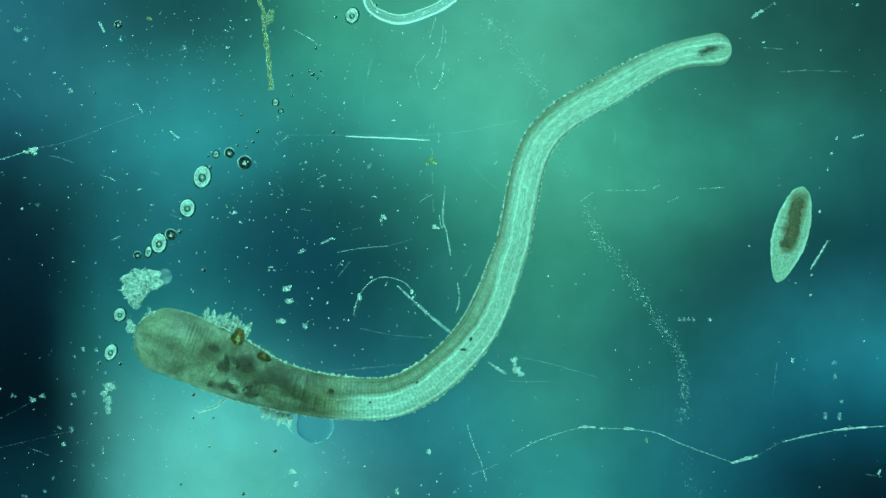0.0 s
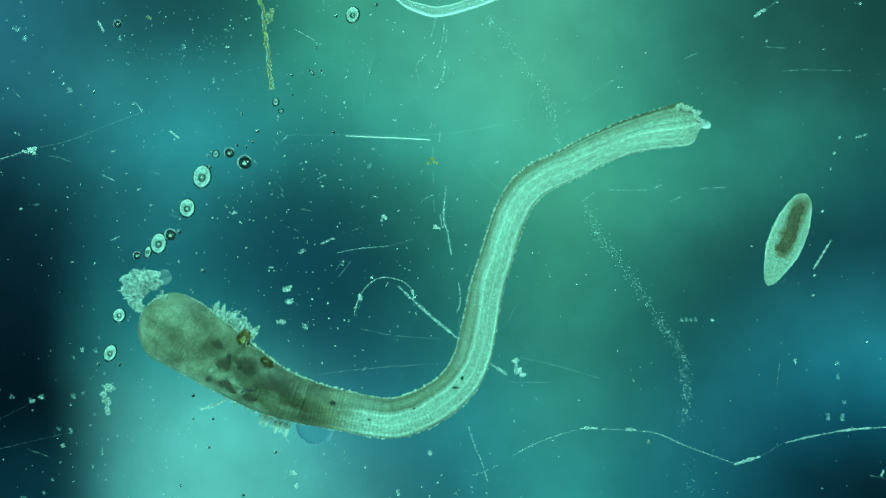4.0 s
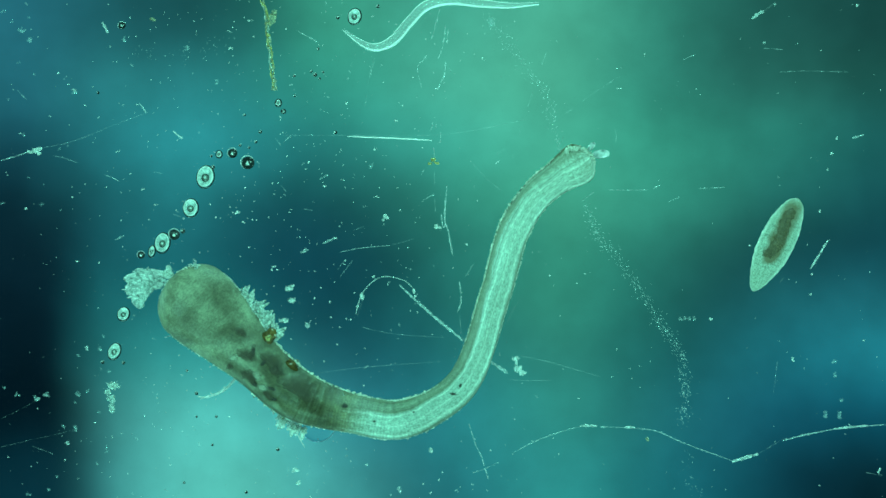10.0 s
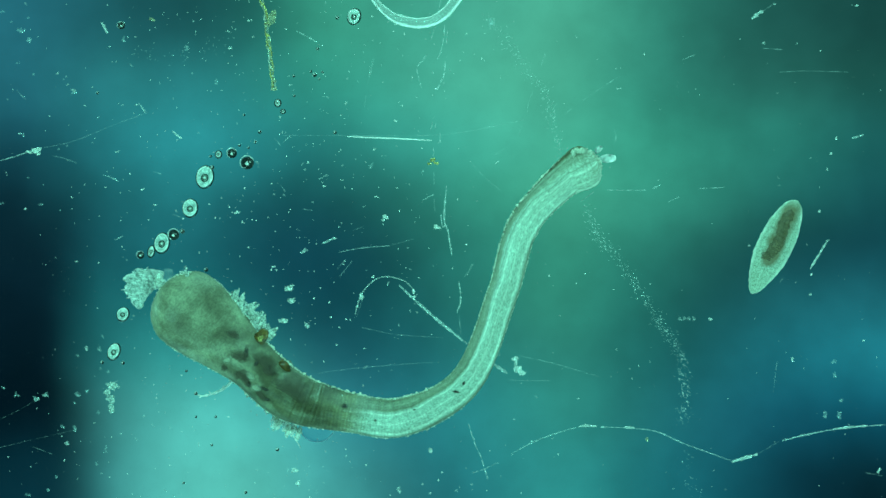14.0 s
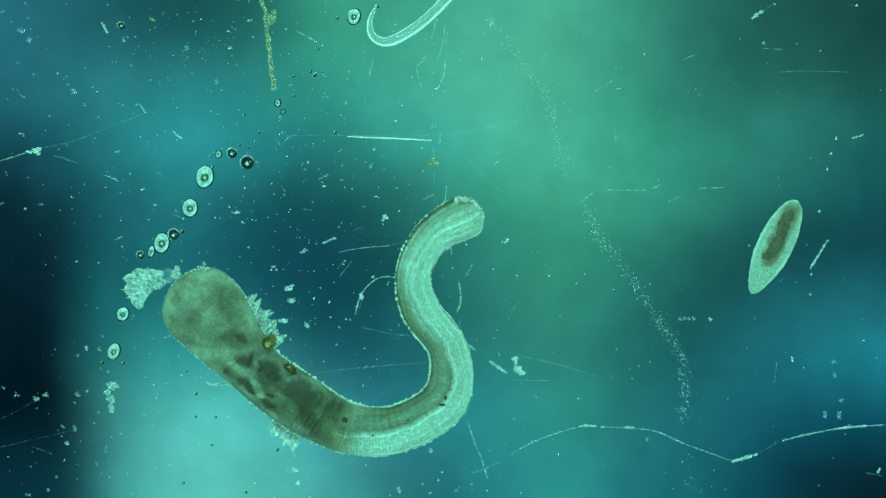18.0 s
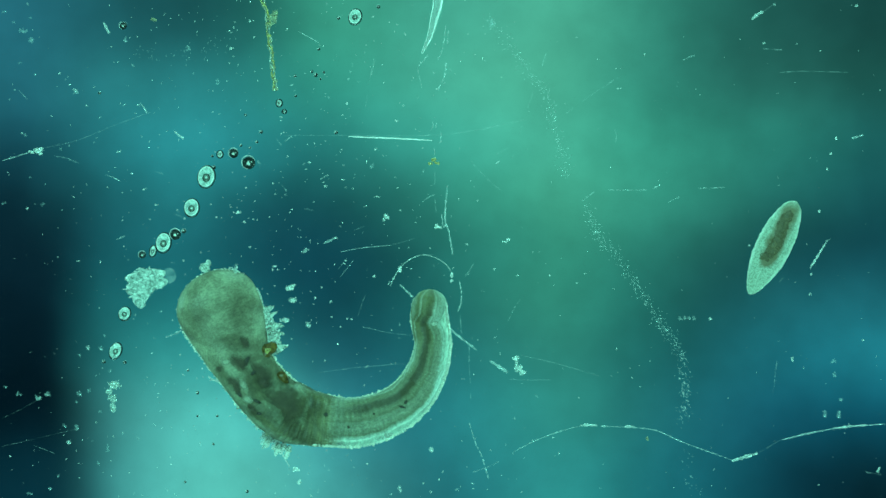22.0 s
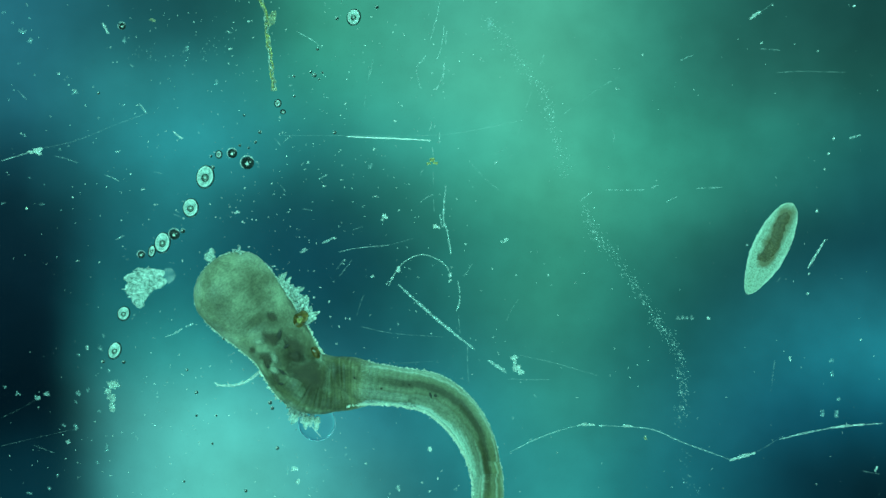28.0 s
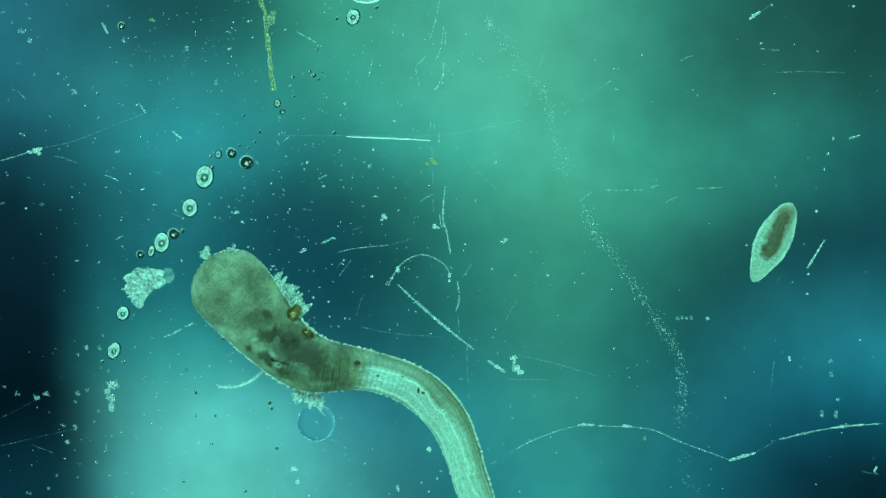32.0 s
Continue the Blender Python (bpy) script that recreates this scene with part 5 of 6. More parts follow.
clump("dust_clump", 527, 856, ((0, 0, 5, 5),), scratch_pale, "pale dust flake on the glass", "dust", 2)
clump("dust_clump", 1145, 778, ((0, 0, 3, 6),), algae_pale, "small olive dust flake", "dust", 2)
clump("dust_clump", 762, 797, ((0, 0, 5, 5),), scratch_pale, "pale dust flake on the glass", "dust", 2)
clump("dust_clump", 706, 868, ((0, 0, 4, 7),), dim_dust, "dim dust flake on the glass", "dust", 2)
clump("dust_clump", 1475, 640, ((0, 0, 6, 4),), haze_dust, "dim dust flake on the glass", "dust", 2)
clump("dust_clump", 1460, 734, ((0, 0, 4, 8),), haze_dust, "dim fuzzy dust flake", "dust", 2)
clump("dust_clump", 1485, 722, ((0, 12, 4, 9), (4, -14, 5, 4)), haze_dust, "dim fuzzy dust tuft", "dust", 2)
clump("dust_clump", 1556, 832, ((0, 0, 3, 4), (-3, 4, 2, 2)), scratch_pale, "pale dust flake on the glass", "dust", 2)
clump("dust_clump", 80, 700, ((0, 0, 5, 3), (-14, 6, 6, 3)), dim_dust, "dim dust flake on the glass", "dust", 2)
clump("dust_clump", 118, 785, ((0, 0, 5, 4),), dim_dust, "dim dust flake on the glass", "dust", 2)
clump("dust_clump", 153, 617, ((0, 0, 4, 5),), dim_dust, "dim dust flake on the glass", "dust", 2)
clump("dust_clump", 130, 160, ((0, 0, 6, 3),), dim_dust, "dim dust flake on the glass", "dust", 2)

strand = empty_thing("algae_strand", 475, 80, "knotted olive-yellow strand of algae", "algae")
line = smooth_line([(-15, 85, 4), (-8, 66, 4), (-3, 46, 4), (-2, 20, 4), (2, -10, 4), (6, -45, 4), (10, -80, 4)], 46)
for k in range(4):
    bm = bmesh.new()
    add_tube(bm, [p + Vector((3.0 * math.sin(0.31 * i + 1.7 * k) + 1.2 * math.sin(0.9 * i + k), 0, 1.5 * math.cos(0.4 * i + k))) for i, p in enumerate(line)], [1.1 + 0.5 * math.sin(i * 1.3 + k) for i in range(46)], 7, 0.8, 0.3)
    part("filament", bm, (algae_pale, frond, algae_pale, algae)[k], strand)
for k in range(22):
    bm = bmesh.new()
    add_lump(bm, line[2 * k + 1] + Vector((random.uniform(-3, 3), 0, 0)), random.uniform(1.5, 3.5), random.uniform(1.5, 4.5), 2.5, random.uniform(0, 3), 0.4, 4, 9, 200 + k)
    part("knot", bm, (algae_pale, algae)[k % 3 == 0], strand, smooth=False)
for k, (x, y, rx, ry) in enumerate(((5, 46, 7, 11), (9, 56, 5, 6), (-3, 38, 5, 4), (9, -62, 4, 6), (9, -78, 4, 4))):
    bm = bmesh.new()
    add_lump(bm, Vector((x, y, 5)), rx, ry, 5, 0.3 * k, 0.4, 5, 10, 90 + k)
    part("knot", bm, algae_pale, strand, smooth=False)

drop_rim = grainy("droplet rim", (0.35, 0.60, 0.80), (0.55, 0.80, 0.95), 20, 0.2, 0.2, (0.4, 0.9))
droplet = empty_thing("oil_droplet", 561, 750, "thin clear round droplet with a faint blue rim", "droplet")
bm = bmesh.new()
add_lump(bm, Vector((0, 0, 4)), 33, 33, 4, 0, 0.0, 9, 40, 1)
part("lens", bm, water_drop, droplet)
bm = bmesh.new()
add_ring(bm, Vector((0, 0, 3)), 32.5, 32.5, 0.9, 0, 48, 6, 0.2)
part("rim", bm, drop_rim, droplet, "faint bluish rim")


# ---- scratches and fibres ----
def scratch(points, r, mat=None, label="fine pale scratch in the glass", category="scratch", broken=0.0, name="scratch", group="scratches in the glass", uneven=1.0):
    """A thin line on the glass through stage points, tapering at its ends; broken: share of it that is missing."""
    mid = points[len(points) // 2]
    long = sum(math.dist(a, b) for a, b in zip(points, points[1:]))
    n = max(int(long / 3), 6)
    line = [Vector((p.x - mid[0], mid[1] - p.y, 1.0)) for p in smooth_line(points, n)]
    bm = bmesh.new()
    start = 0
    while start < n - 2:
        stop = n - 1 if not broken else min(start + random.randint(3, 9), n - 1)
        seg = line[start:stop + 1]
        if len(seg) >= 2 and (not broken or random.random() > broken):
            m = len(seg)
            add_tube(bm, [Vector(p) + Vector((random.uniform(-0.3, 0.3), random.uniform(-0.3, 0.3), 0)) for p in seg],
                     [max(0.78 * r * (0.35 + 0.65 * math.sin(math.pi * (i + 0.5) / m) ** 0.5) * (1 + uneven * random.uniform(-0.55, 0.35)), 0.25) for i in range(m)], 5, 0.6)
        start = stop + (1 if broken else 0)
    if not bm.verts:
        add_tube(bm, line[:3], r, 5, 0.6)
    return thing(name, bm, mat or scratch_pale, mid[0], mid[1], 0, label, category, group)


bright = ()
bright += ((((0, 285), (30, 276), (58, 267)), 1.6, 0.0), (((245, 183), (251, 190), (257, 200)), 1.8, 0.0), (((305, 232), (314, 240), (322, 246)), 2.4, 0.0), (((180, 40), (185, 49), (190, 59)), 3.0, 0.0),)
bright += ((((203, 425), (218, 418)), 1.8, 0.0), (((525, 55), (545, 66), (562, 76)), 1.3, 0.0), (((788, 110), (785, 135), (772, 161)), 2.0, 0.2), (((790, 330), (786, 385), (793, 412), (800, 452)), 2.0, 0.0),)
bright += ((((812, 498), (815, 530), (808, 556)), 2.0, 0.2), (((779, 350), (780, 380), (783, 402)), 1.4, 0.3), (((748, 355), (757, 350), (768, 345)), 1.4, 0.2), (((600, 447), (635, 440), (690, 435)), 1.1, 0.0),)
bright += ((((570, 432), (583, 426), (596, 419)), 2.0, 0.2), (((829, 750), (840, 785), (852, 812), (866, 858)), 1.6, 0.12), (((1025, 755), (1040, 754), (1056, 755)), 3.0, 0.0), (((1062, 756), (1076, 756)), 2.0, 0.0),)
bright += ((((1105, 757), (1113, 757), (1123, 757)), 3.0, 0.0), (((1295, 818), (1318, 811), (1341, 804)), 3.4, 0.0), (((1385, 780), (1430, 769), (1475, 760)), 2.0, 0.0), (((1475, 760), (1510, 756), (1536, 754)), 2.6, 0.0),)
more_bright = ()
more_bright += ((((1155, 334), (1168, 328)), 2.0, 0.0), (((1434, 476), (1450, 450), (1465, 425)), 2.4, 0.0), (((1330, 34), (1340, 26), (1351, 20)), 4.0, 0.0), (((1508, 245), (1518, 242), (1528, 239)), 2.0, 0.0),)
more_bright += ((((1207, 107), (1218, 102), (1230, 97)), 1.3, 0.0), (((565, 318), (573, 313), (580, 310)), 1.8, 0.0), (((1075, 337), (1120, 337), (1190, 335)), 1.3, 0.25), (((1215, 335), (1260, 333), (1335, 329)), 1.1, 0.3),)
more_bright += ((((905, 803), (950, 780), (1000, 762), (1030, 755)), 1.3, 0.0), (((1076, 756), (1130, 759), (1165, 765), (1210, 785), (1295, 816)), 1.4, 0.0), (((1183, 358), (1192, 353), (1202, 349)), 1.1, 0.0), (((1028, 357), (1040, 348), (1051, 340)), 1.1, 0.0),)
more_bright += ((((183, 310), (196, 314), (209, 321)), 1.2, 0.0), (((835, 838), (858, 830), (881, 819)), 1.1, 0.2), (((1536, 754), (1568, 752)), 1.4, 0.0), (((500, 253), (506, 248), (514, 240)), 1.3, 0.0), (((291, 598), (308, 592), (322, 583)), 2.0, 0.0), (((328, 580), (336, 577), (342, 574)), 2.2, 0.0), (((403, 631), (410, 629), (415, 626)), 1.6, 0.0),)
for pts, r, gap in bright + more_bright:
    scratch(pts, r * (1.1 if r > 1.7 else 0.85), scratch_pale if r > 2.2 else fibre_skin, broken=gap)
faint = ()
faint += ((((66, 264), (130, 250), (200, 222), (262, 199)), 0.9, 0.0), (((93, 276), (115, 281), (136, 289)), 1.0, 0.0), (((30, 160), (37, 168), (45, 176)), 1.4, 0.0), (((770, 40), (765, 75), (750, 105), (738, 120), (744, 150), (752, 180)), 1.0, 0.25),)
faint += ((((790, 12), (783, 80), (770, 112), (757, 135)), 1.0, 0.3), (((793, 40), (790, 78)), 1.2, 0.2), (((780, 0), (772, 40), (760, 78)), 1.0, 0.3), (((660, 105), (652, 140), (645, 190)), 0.9, 0.3),)
faint += ((((965, 95), (950, 140), (930, 200), (905, 282)), 1.0, 0.2), (((1000, 202), (1050, 165), (1105, 130)), 0.8, 0.2), (((500, 240), (620, 240), (790, 238), (930, 212)), 0.7, 0.0), (((840, 295), (905, 258)), 0.8, 0.2),)
faint += ((((768, 305), (768, 345), (770, 382)), 1.0, 0.3), (((690, 435), (712, 429), (732, 423)), 0.8, 0.0), (((813, 560), (815, 592)), 1.2, 0.3), (((829, 612), (829, 650), (832, 705), (829, 750)), 0.9, 0.2),)
more_faint = ()
more_faint += ((((920, 630), (985, 645), (1060, 667)), 0.8, 0.0), (((900, 673), (940, 674), (975, 674)), 0.8, 0.0), (((560, 661), (640, 651), (770, 641)), 0.7, 0.0), (((728, 697), (750, 685), (772, 671)), 0.9, 0.1),)
more_faint += ((((0, 792), (60, 778), (130, 762)), 0.5, 0.1), (((0, 742), (35, 725), (70, 705)), 0.5, 0.1), (((55, 790), (95, 805), (130, 822)), 0.8, 0.1), (((1342, 803), (1365, 790), (1388, 775)), 1.0, 0.2),)
more_faint += ((((1351, 20), (1362, 12), (1372, 4)), 1.0, 0.0), (((1380, 128), (1430, 126), (1500, 128)), 1.0, 0.4), (((1350, 86), (1370, 87), (1388, 89)), 1.0, 0.3), (((632, 560), (640, 535), (646, 520)), 1.0, 0.3),)
more_faint += ((((640, 580), (700, 592), (785, 598)), 0.7, 0.1), (((1502, 825), (1530, 836), (1560, 842)), 0.9, 0.2), (((1375, 640), (1372, 665), (1368, 695)), 0.9, 0.2), (((835, 290), (860, 316), (886, 338)), 0.6, 0.3),)
more_faint += ((((898, 570), (908, 548), (920, 530)), 0.8, 0.2), (((596, 478), (612, 460), (640, 448)), 0.7, 0.2), (((625, 408), (633, 405), (643, 401)), 1.2, 0.1), (((1380, 500), (1386, 492)), 1.0, 0.0),)
for pts, r, gap in faint + more_faint:
    beside_needle = 730 < pts[0][0] < 800 and pts[0][1] < 60
    scratch(pts, r, fibre_skin if beside_needle else scratch_dim, "faint hairline scratch in the glass", broken=gap)
more_hairlines = (((486, 245), (491, 251), (496, 258)), ((496, 328), (501, 334), (505, 340)), ((536, 370), (546, 372), (554, 373)), ((271, 305), (279, 306), (286, 309)), ((306, 380), (313, 382), (319, 385)), ((662, 104), (657, 124), (650, 150)), ((822, 490), (830, 480), (837, 468)), ((601, 490), (613, 475), (623, 462)), ((1087, 230), (1090, 240), (1088, 252)))
for pts in more_hairlines:
    scratch(pts, 1.2, scratch_dim, "faint hairline scratch in the glass", broken=0.0)
scratch(((614, 242), (660, 244), (710, 246), (764, 249)), 1.6, needle_and_edge_white, "straight white glassy needle lying on the slide", "needle", name="needle", group="", uneven=0.15)
for pts in (((760, 232), (764, 225), (765, 215)), ((770, 258), (769, 238), (771, 218)), ((778, 255), (779, 240), (778, 228)), ((757, 252), (768, 256), (781, 250)), ((766, 262), (768, 270), (766, 278))):
    scratch(pts, 0.8, nick, "fine frayed scratch at the needle's end", broken=0.15)
fibre = scratch(((706, 505), (740, 537), (790, 580), (842, 621)), 3.4, fibre_skin, "pale rough fibre lying on the slide", "fibre", name="fibre", group="fibres on the slide")
scratch(((866, 640), (878, 648), (898, 661)), 4.2, fibre_skin, "short pale frayed fibre", "fibre", name="fibre", group="fibres on the slide")
for du in (1203, 1211, 1219, 1228):
    clump("dust_clump", du, 564, ((0, 0, 4, 4),), scratch_dim, "dim bead of dust in a row", "dust", 2)

# ---- the filament under the worm's flank and the thread that the worm pushes aside ----
filament = empty_thing("filament", 352, 727, "pale curved filament with a frayed end, half under the worm", "filament", "fibres on the slide")
bm = bmesh.new()
add_tube(bm, smooth_line([(0, 0, 2), (8, -3, 2), (17, -4, 2), (34, -3, 2), (49, 1, 2), (62, 8, 2), (76, 19, 2), (88, 31, 2)], 20),
         [0.9, 1.3, 1.9, 2.3, 2.0, 2.4, 2.6, 2.2, 2.5, 2.3, 2.6, 2.4, 2.2, 2.5, 2.3, 2.4, 2.5, 2.6, 2.4, 2.0], 7, 0.7, 0.25)
part("strand", bm, pale_dust, filament)
for x, y, dx, dy in ((3, -1, -5, 4), (9, -3, -8, -2), (24, -3, -3, 6), (44, 0, 4, 6)):
    bm = bmesh.new()
    add_tube(bm, smooth_line([(x, y, 2), (x + dx * 0.6, y + dy * 0.4, 3), (x + dx, y + dy, 3)], 5), [1.5, 1.3, 1.1, 0.8, 0.4], 5, 0.7, 0.2)
    part("frayed_end", bm, pale_dust, filament)
thread = empty_thing("thread", 748, 480, "thin curled pale thread with a knot, on the slide", "thread", "fibres on the slide")
bm = bmesh.new()
line = smooth_line([(-60, -27, 2), (-51, -8, 2), (-38, 10, 2), (-18, 24, 2), (2, 28, 2), (22, 22, 2), (40, 10, 2), (50, -6, 2)], 40)
add_tube(bm, line, [0.8 + 0.2 * math.sin(i * 1.1) for i in range(40)], 6, 1.0, 0.1)
part("strand", bm, scratch_pale, thread)
for k, (x, y, r) in enumerate(((-43, 2, 4.2), (-54, -14, 2.2), (49, -8, 3.0), (49, -18, 2.4))):
    bm = bmesh.new()
    add_lump(bm, Vector((x, y, 3)), r, r * 1.4, 2.5, -0.5, 0.4, 4, 9, 120 + k)
    part("knot", bm, scratch_pale, thread, smooth=False)

# ---- loose flakes ----
flakes = ((1480, 245, 4, 5), (1471, 272, 4, 5), (1464, 300, 3, 4), (1450, 374, 5, 4), (1436, 486, 4, 4), (1434, 521, 4, 4), (1516, 10, 5, 4), (1352, 76, 5, 3), (1452, 90, 4, 2), (1402, 637, 4, 7), (1257, 565, 6, 5),
          (1371, 8, 3, 3), (825, 433, 4, 3), (612, 183, 4, 4), (712, 187, 4, 2), (545, 288, 4, 4), (1528, 603, 4, 3), (1326, 435, 5, 2), (1140, 96, 3, 3))
more_flakes = ((440, 37, 4, 4), (45, 370, 5, 3), (102, 130, 4, 3), (120, 150, 3, 3), (150, 187, 4, 2), (35, 236, 3, 3), (205, 269, 3, 2), (230, 308, 4, 2), (416, 378, 3, 4), (440, 438, 4, 3), (322, 462, 3, 4), (707, 373, 3, 3),
               (1098, 157, 3, 2), (1118, 670, 3, 2), (1115, 653, 2, 2), (1090, 121, 2, 2), (988, 804, 2, 3), (648, 823, 4, 3), (748, 857, 3, 3))
yet_more = ((776, 850, 3, 4), (596, 610, 3, 3), (573, 640, 3, 3), (585, 562, 3, 3), (612, 565, 3, 3), (620, 566, 3, 3), (556, 528, 4, 3), (583, 535, 3, 5), (610, 462, 4, 3), (608, 468, 5, 2), (660, 490, 5, 4), (480, 478, 4, 3),
            (489, 478, 3, 3), (873, 477, 3, 3), (915, 488, 4, 2), (972, 488, 3, 4), (1035, 485, 4, 2), (1020, 502, 3, 2))
for u, v, rx, ry in flakes + more_flakes + yet_more:
    bm = bmesh.new()
    rx, ry = rx * 0.52, ry * 0.52
    add_lump(bm, Vector((0, 0, 1.5)), rx, ry, 1.8, random.uniform(-0.5, 0.5), 0.5, 4, 10, None)
    add_lump(bm, Vector((rx * random.uniform(-0.8, 0.8), ry * random.uniform(-0.8, 0.8), 1.8)), rx * 0.5, ry * 0.5, 1.6, random.uniform(0, 3), 0.5, 3, 8, None)
    thing("dust_flake", bm, pale_dust if rx * ry > 14 else scratch_pale, u, v, 0, "tiny pale dust flake on the glass", "dust", "dust flakes", smooth=False)


specks = ((460, 234, 3, 2), (507, 277, 3, 3), (481, 325, 3, 3), (433, 333, 3, 3), (573, 330, 4, 3), (564, 300, 2, 2), (604, 319, 4, 2), (662, 265, 4, 3), (514, 371, 3, 2), (449, 357, 2, 3), (419, 376, 5, 5), (408, 385, 2, 2), (406, 367, 3, 2), (417, 368, 2, 2), (425, 356, 2, 2), (381, 385, 3, 3), (429, 393, 4, 3), (446, 389, 3, 2), (453, 390, 3, 2), (699, 214, 4, 4))
more_specks = ((591, 236, 3, 3), (574, 250, 2, 2), (542, 256, 2, 2), (647, 287, 3, 2), (680, 300, 2, 2), (431, 313, 2, 2), (487, 410, 2, 2), (514, 402, 2, 2), (530, 421, 2, 2), (592, 422, 4, 3), (665, 348, 6, 2), (702, 333, 3, 2), (208, 269, 4, 2), (251, 336, 5, 3), (273, 363, 5, 2), (187, 332, 3, 2), (216, 437, 3, 2), (241, 186, 4, 2), (135, 463, 4, 2), (406, 86, 5, 4))
far_specks = ((404, 112, 3, 2), (419, 115, 2, 3), (413, 39, 3, 2), (411, 49, 3, 2), (417, 53, 2, 2), (403, 55, 4, 2), (194, 83, 3, 2), (240, 65, 3, 2), (367, 160, 2, 2), (392, 160, 2, 2), (374, 198, 2, 2), (385, 202, 2, 2), (229, 31, 2, 2), (288, 26, 2, 2), (1020, 66, 2, 2), (1140, 97, 3, 3), (1093, 157, 3, 3), (1231, 158, 2, 2), (1057, 105, 2, 2), (1098, 121, 2, 2))
dim_flakes = ((30, 698, 5, 4), (60, 706, 7, 5), (81, 699, 6, 4), (135, 698, 7, 4), (155, 694, 5, 3), (132, 713, 3, 3), (112, 755, 5, 3), (132, 758, 4, 8), (172, 821, 4, 3), (187, 796, 2, 8), (175, 731, 4, 3), (175, 617, 4, 5), (182, 595, 3, 3), (192, 658, 4, 3), (137, 630, 3, 5), (5, 686, 4, 3), (85, 866, 5, 3), (50, 876, 6, 3), (100, 844, 4, 3), (331, 86, 5, 6))
more_dim_flakes = ((5, 21, 5, 3), (37, 54, 8, 5), (52, 69, 6, 7), (131, 162, 5, 7), (32, 112, 4, 2), (58, 132, 4, 2), (20, 39, 3, 2), (50, 31, 3, 2), (218, 69, 3, 8), (384, 145, 4, 6), (105, 264, 4, 2), (72, 362, 5, 2), (40, 239, 4, 3), (77, 327, 2, 2), (107, 373, 3, 2), (50, 315, 3, 2), (3, 360, 4, 3), (657, 295, 4, 7), (1478, 663, 5, 5), (870, 39, 6, 8))
for u, v, rx, ry in specks + more_specks + far_specks:
    bm = bmesh.new()
    add_lump(bm, Vector((0, 0, 1.5)), rx * 0.50, ry * 0.50, 1.6, random.uniform(-0.3, 0.3), 0.4, 4, 9, None)
    if rx > 3:
        add_lump(bm, Vector((rx * 0.7, random.uniform(-2, 2), 1.2)), rx * 0.35, ry * 0.45, 1.2, 0, 0.4, 3, 7, None)
    thing("dust_flake", bm, pale_dust if rx > 2 else scratch_pale, u, v, 0, "tiny pale dust flake on the glass", "dust", "dust flakes", smooth=False)
for u, v, rx, ry in dim_flakes + more_dim_flakes:
    bm = bmesh.new()
    for _ in range(4):
        add_lump(bm, Vector((random.uniform(-0.6, 0.6) * rx, random.uniform(-0.6, 0.6) * ry, 1.2)), rx * 0.5, ry * 0.5, 1.4, random.uniform(0, 3), 0.5, 3, 8, None)
    thing("dust_flake", bm, haze_dust, u, v, 0, "faint bluish dust flake on the glass", "dust", "dust flakes")


# ---- dust too small to count ----
def dust_field(name, count, place, size, mat, label, reach=(1, 1, 1.4, 2.6)):
    bm = bmesh.new()
    for _ in range(count):
        u, v, turn = place()
        a = random.uniform(*size)
        long = a * random.choice(reach)
        c = loc(u, v, a * 0.4) - loc(784, 441)
        d = Vector((math.cos(turn), math.sin(turn), 0))
        n = Vector((-d.y, d.x, 0))
        ring = [bm.verts.new(c + d * long * math.cos(k * 1.2566) * random.uniform(0.7, 1.2) + n * a * math.sin(k * 1.2566) * random.uniform(0.7, 1.2)) for k in range(5)]
        top, low = bm.verts.new(c + Vector((0, 0, a * 0.6))), bm.verts.new(c - Vector((0, 0, a * 0.4)))
        for k in range(5):
            bm.faces.new((ring[k], ring[(k + 1) % 5], top))
            bm.faces.new((ring[(k + 1) % 5], ring[k], low))
    thing(name, bm, mat, 784, 441, 0, label, "dust", kind="stuff", smooth=False)


def anywhere():
    return random.uniform(-40, 1608), random.uniform(-40, 922), random.uniform(0, 3.14)


def left_half():
    return random.triangular(-40, 1000, 480), random.uniform(-40, 922), random.uniform(0, 3.14)


def along_trail(points, width, lean):
    line = smooth_line(points, 80)

    def place():
        p = random.choice(line)
        return p.x + random.gauss(0, width), p.y + random.gauss(0, width * 0.7), lean + random.gauss(0, 0.25)
    return place


dust_field("dust", 420, anywhere, (0.35, 0.95), scratch_pale, "fine pale dust scattered over the glass")
dust_field("dust", 620, left_half, (0.35, 1.05), pale_dust, "fine pale dust scattered over the glass")
dust_field("dust", 160, left_half, (0.9, 1.9), dim_dust, "dim coarse dust on the glass")
dust_field("scratch_trail", 420, along_trail(((862, 30), (905, 85), (940, 135), (965, 160), (975, 210), (990, 260), (1003, 310)), 7, 0.9), (0.3, 0.7), nick, "trail of fine pale nicks in the glass", (1.2, 2.2, 3.6))
dust_field("scratch_trail", 760, along_trail(((1040, 370), (1055, 415), (1100, 465), (1140, 530), (1165, 570), (1195, 610), (1210, 660), (1212, 700), (1205, 750)), 6.5, -0.6), (0.3, 0.72), nick, "curving trail of fine pale nicks in the glass", (1.2, 2.2, 4.0))
dust_field("scratch_trail", 40, along_trail(((1214, 800), (1218, 840), (1240, 885)), 7, -0.8), (0.4, 1.1), scratch_dim, "faint trail of nicks in the glass")
dust_field("scratch_trail", 70, along_trail(((240, 92), (310, 100), (370, 90), (405, 60)), 9, 1.3), (0.4, 1.2), scratch_dim, "faint band of nicks in the glass")


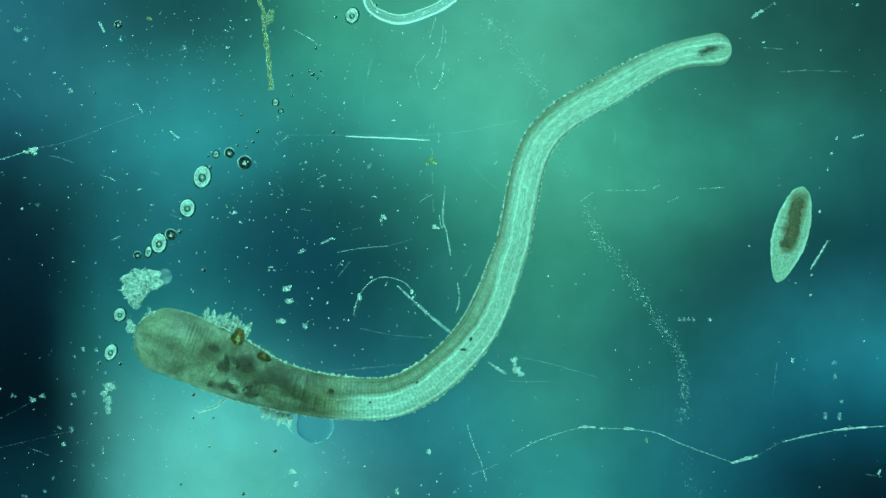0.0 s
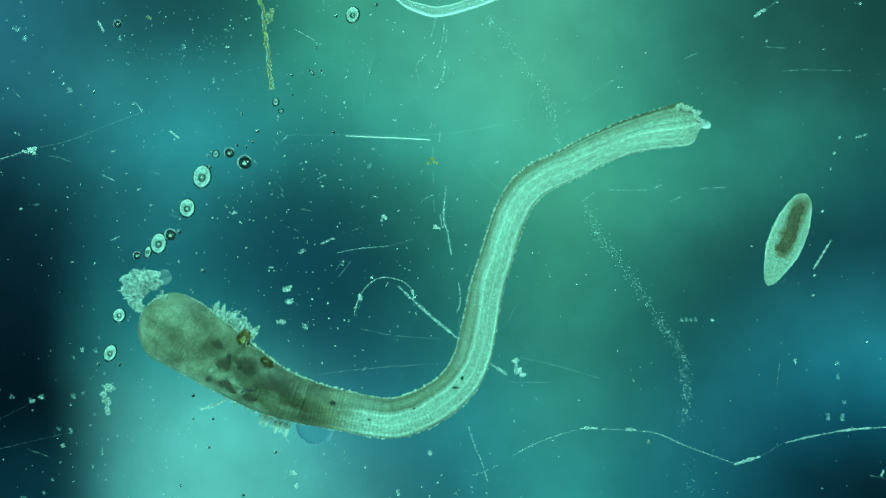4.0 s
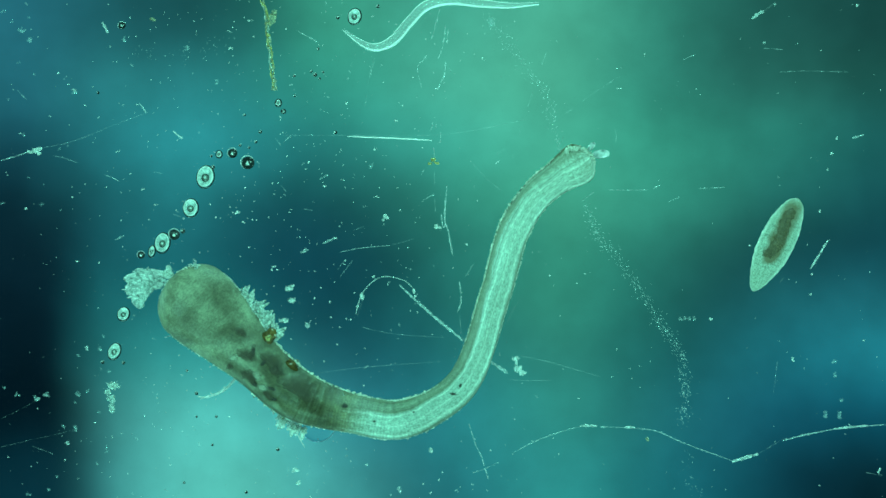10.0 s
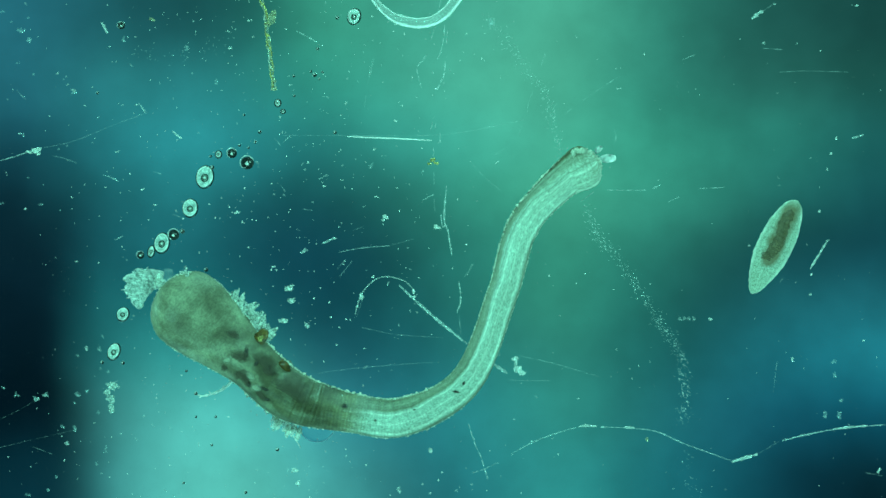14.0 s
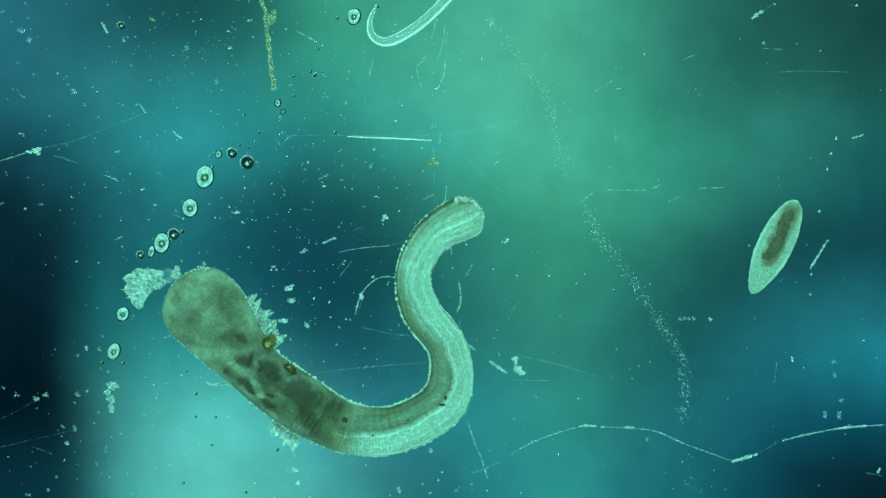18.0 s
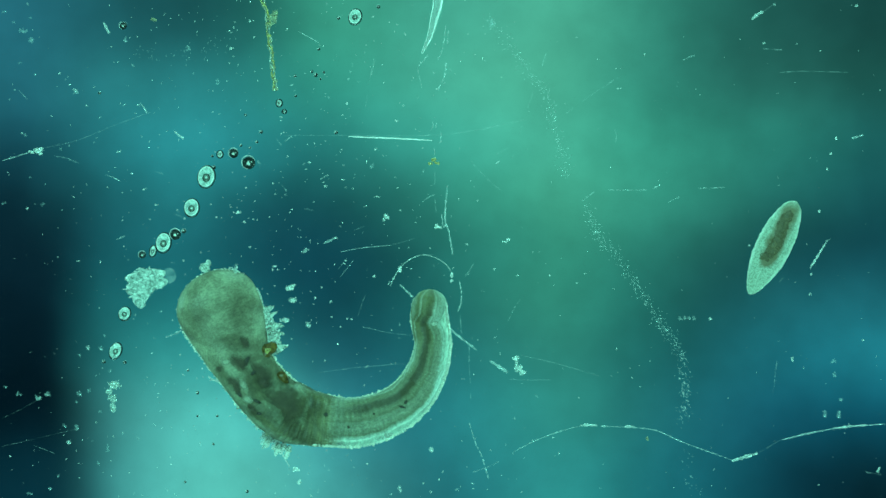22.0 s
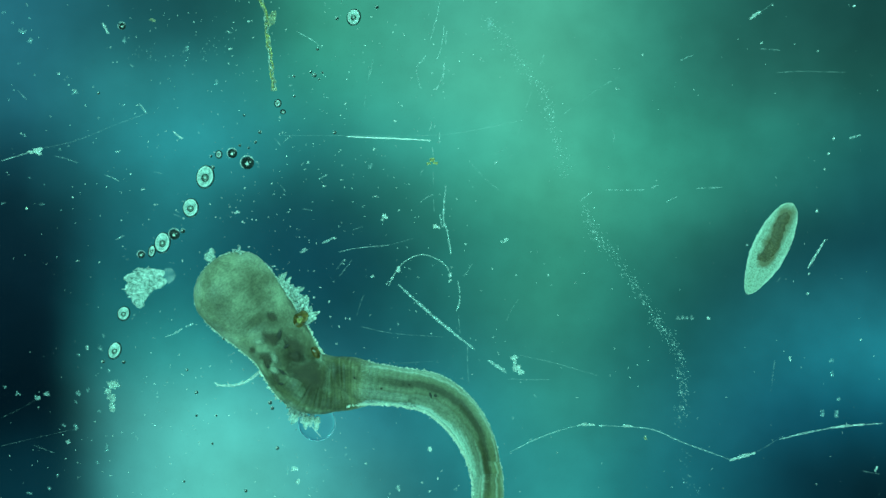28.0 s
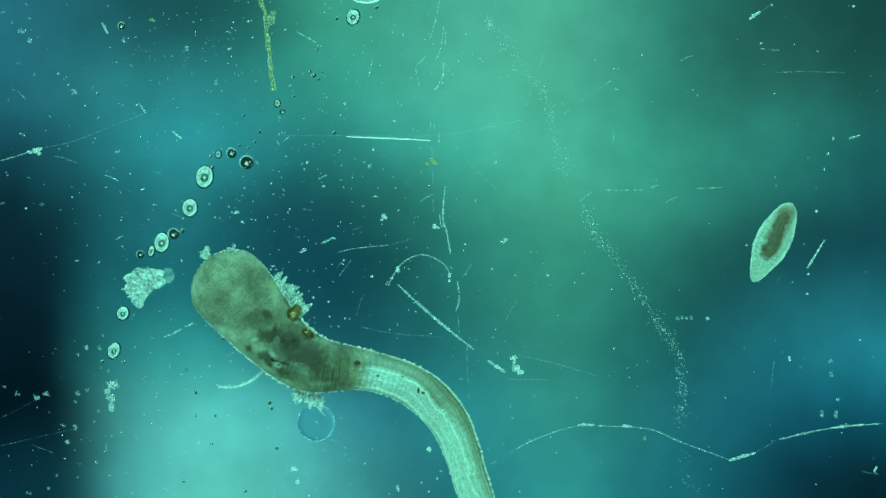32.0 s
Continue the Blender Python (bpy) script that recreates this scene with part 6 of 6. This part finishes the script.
# ---- what moves ----
def motions():
    times = sorted(worm_keys)
    for ring, s in worm_rings:
        walk(ring, [(t, ring_pose(t, s)) for t in times])
    for ob, s, offset, turn, on_top in riders:
        walk(ob, [(t, ring_pose(t, s, offset, turn, False, on_top)) for t in times])
    for ob, r in round_parts:
        walk(ob, [(t, round_pose(t, r)) for t in sorted(round_keys)])
    walk(flatworm, [
        (0, pose(*at(1420.6, 330.8), 0, 0, 74.8)),
        (2, pose(*at(1423.4, 339.8), 0, 0, 71.8)),
        (3.5, pose(*at(1420.8, 342.0), 0, 0, 68.3)),
        (5.5, pose(*at(1418.8, 347.1), 0, 0, 66.7)),
        (7.5, pose(*at(1415.0, 350.3), 0, 0, 64.1)),
        (9, pose(*at(1414.3, 351.2), 0, 0, 63.7)),
        (11, pose(*at(1409.6, 353.1), 0, 0, 63.9)),
        (14.5, pose(*at(1410.0, 355.0), 0, 0, 64.1)),
        (17.5, pose(*at(1410.1, 355.0), 0, 0, 64.1)),
        (20, pose(*at(1409.4, 355.3), 0, 0, 64.0)),
        (23, pose(*at(1408.1, 357.2), 0, 0, 63.4)),
        (25.5, pose(*at(1407.0, 358.1), 0, 0, 64.4)),
        (28, pose(*at(1406.3, 360.5), 0, 0, 63.6)),
        (30, pose(*at(1406.2, 360.3), 0, 0, 64.0)),
        (31, pose(*at(1406.3, 360.3), 0, 0, 64.3)),
        (31.5, pose(*at(1405.3, 360.2), 0, 0, 64.2)),
        (32, pose(*at(1406.2, 360.1), 0, 0, 63.6)),
    ])
    shorter = [(0, 0.0000290), (2, 0.0000304), (3.5, 0.0000311), (5.5, 0.0000170), (7.5, 0.0000123), (9, 0.0000042), (11, 0.0000071), (14.5, 0.0000019), (17.5, 0.0000019), (20, -0.0000035), (23, 0.0000006), (25.5, 0.0000087), (28, 0.0000101), (30, 0.0000087), (31, 0.0000235), (31.5, 0.0000532), (32, 0.0000843)]
    for ob, share in flat_bands:
        walk(ob, [(t, pose(a * share, 0, 0)) for t, a in shorter])
    for ob, ahead, left in palps:
        walk(ob, [(t, ring_pose(t, 0.985, Vector((ahead - 85 * (1 - palp_reach(t)), left * (0.3 + 0.7 * palp_reach(t)), 0)), 0.0, False)) for t in times])
    walk(mouth_spot, [(t, ring_pose(t, 0.978, Vector((0, -3, float(np.interp(t, (0, 1.0, 2.0, 3.0), (5.0, 4.0, -6.0, -22.0))))), 0.0, False, True)) for t in times])
    tips = ((0, 352, 727, 19), (3, 357, 720, 19), (6, 359, 719, 20), (9, 353, 706, 17), (14, 350, 700, 14), (17, 350, 700, 14), (17.8, 362, 684, 6), (18, 367, 678, 3), (19, 374, 673, -3),
            (20, 369, 670, -6), (22, 368, 670, -6), (23, 363, 671, -6), (25, 360, 667, -8), (25.5, 361, 668, -7), (27.5, 380, 680, 0), (28, 381, 681, 0), (31, 385, 684, 1), (32, 385, 684, 1))
    walk(filament, [(t, pose(*at(u, v), 0, 0, turned)) for t, u, v, turned in tips])
    walk(thread, [(0, pose(*at(682, 518), 0, 0, 12)), (18.5, pose(*at(682, 518), 0, 0, 12)), (19.0, pose(*at(676, 516), 0, 0, 8)), (19.5, pose(*at(697, 504), 0, 0, 4)),
                  (20.0, pose(*at(734, 486), 0, 0, 2)), (20.5, pose(*at(748, 481), 0, 0, 0)), (22.0, pose(*at(749, 480), 0, 0, 0)), (32, pose(*at(749, 480), 0, 0, 0))])
    for ob, ahead, left, up in lips:
        walk(ob, [(t, ring_pose(t, 0.985, Vector((ahead - 34 * (1 - mouth_open(t)), left * (0.5 + 0.5 * mouth_open(t)), up)), 0.0, False)) for t in times])


motions()
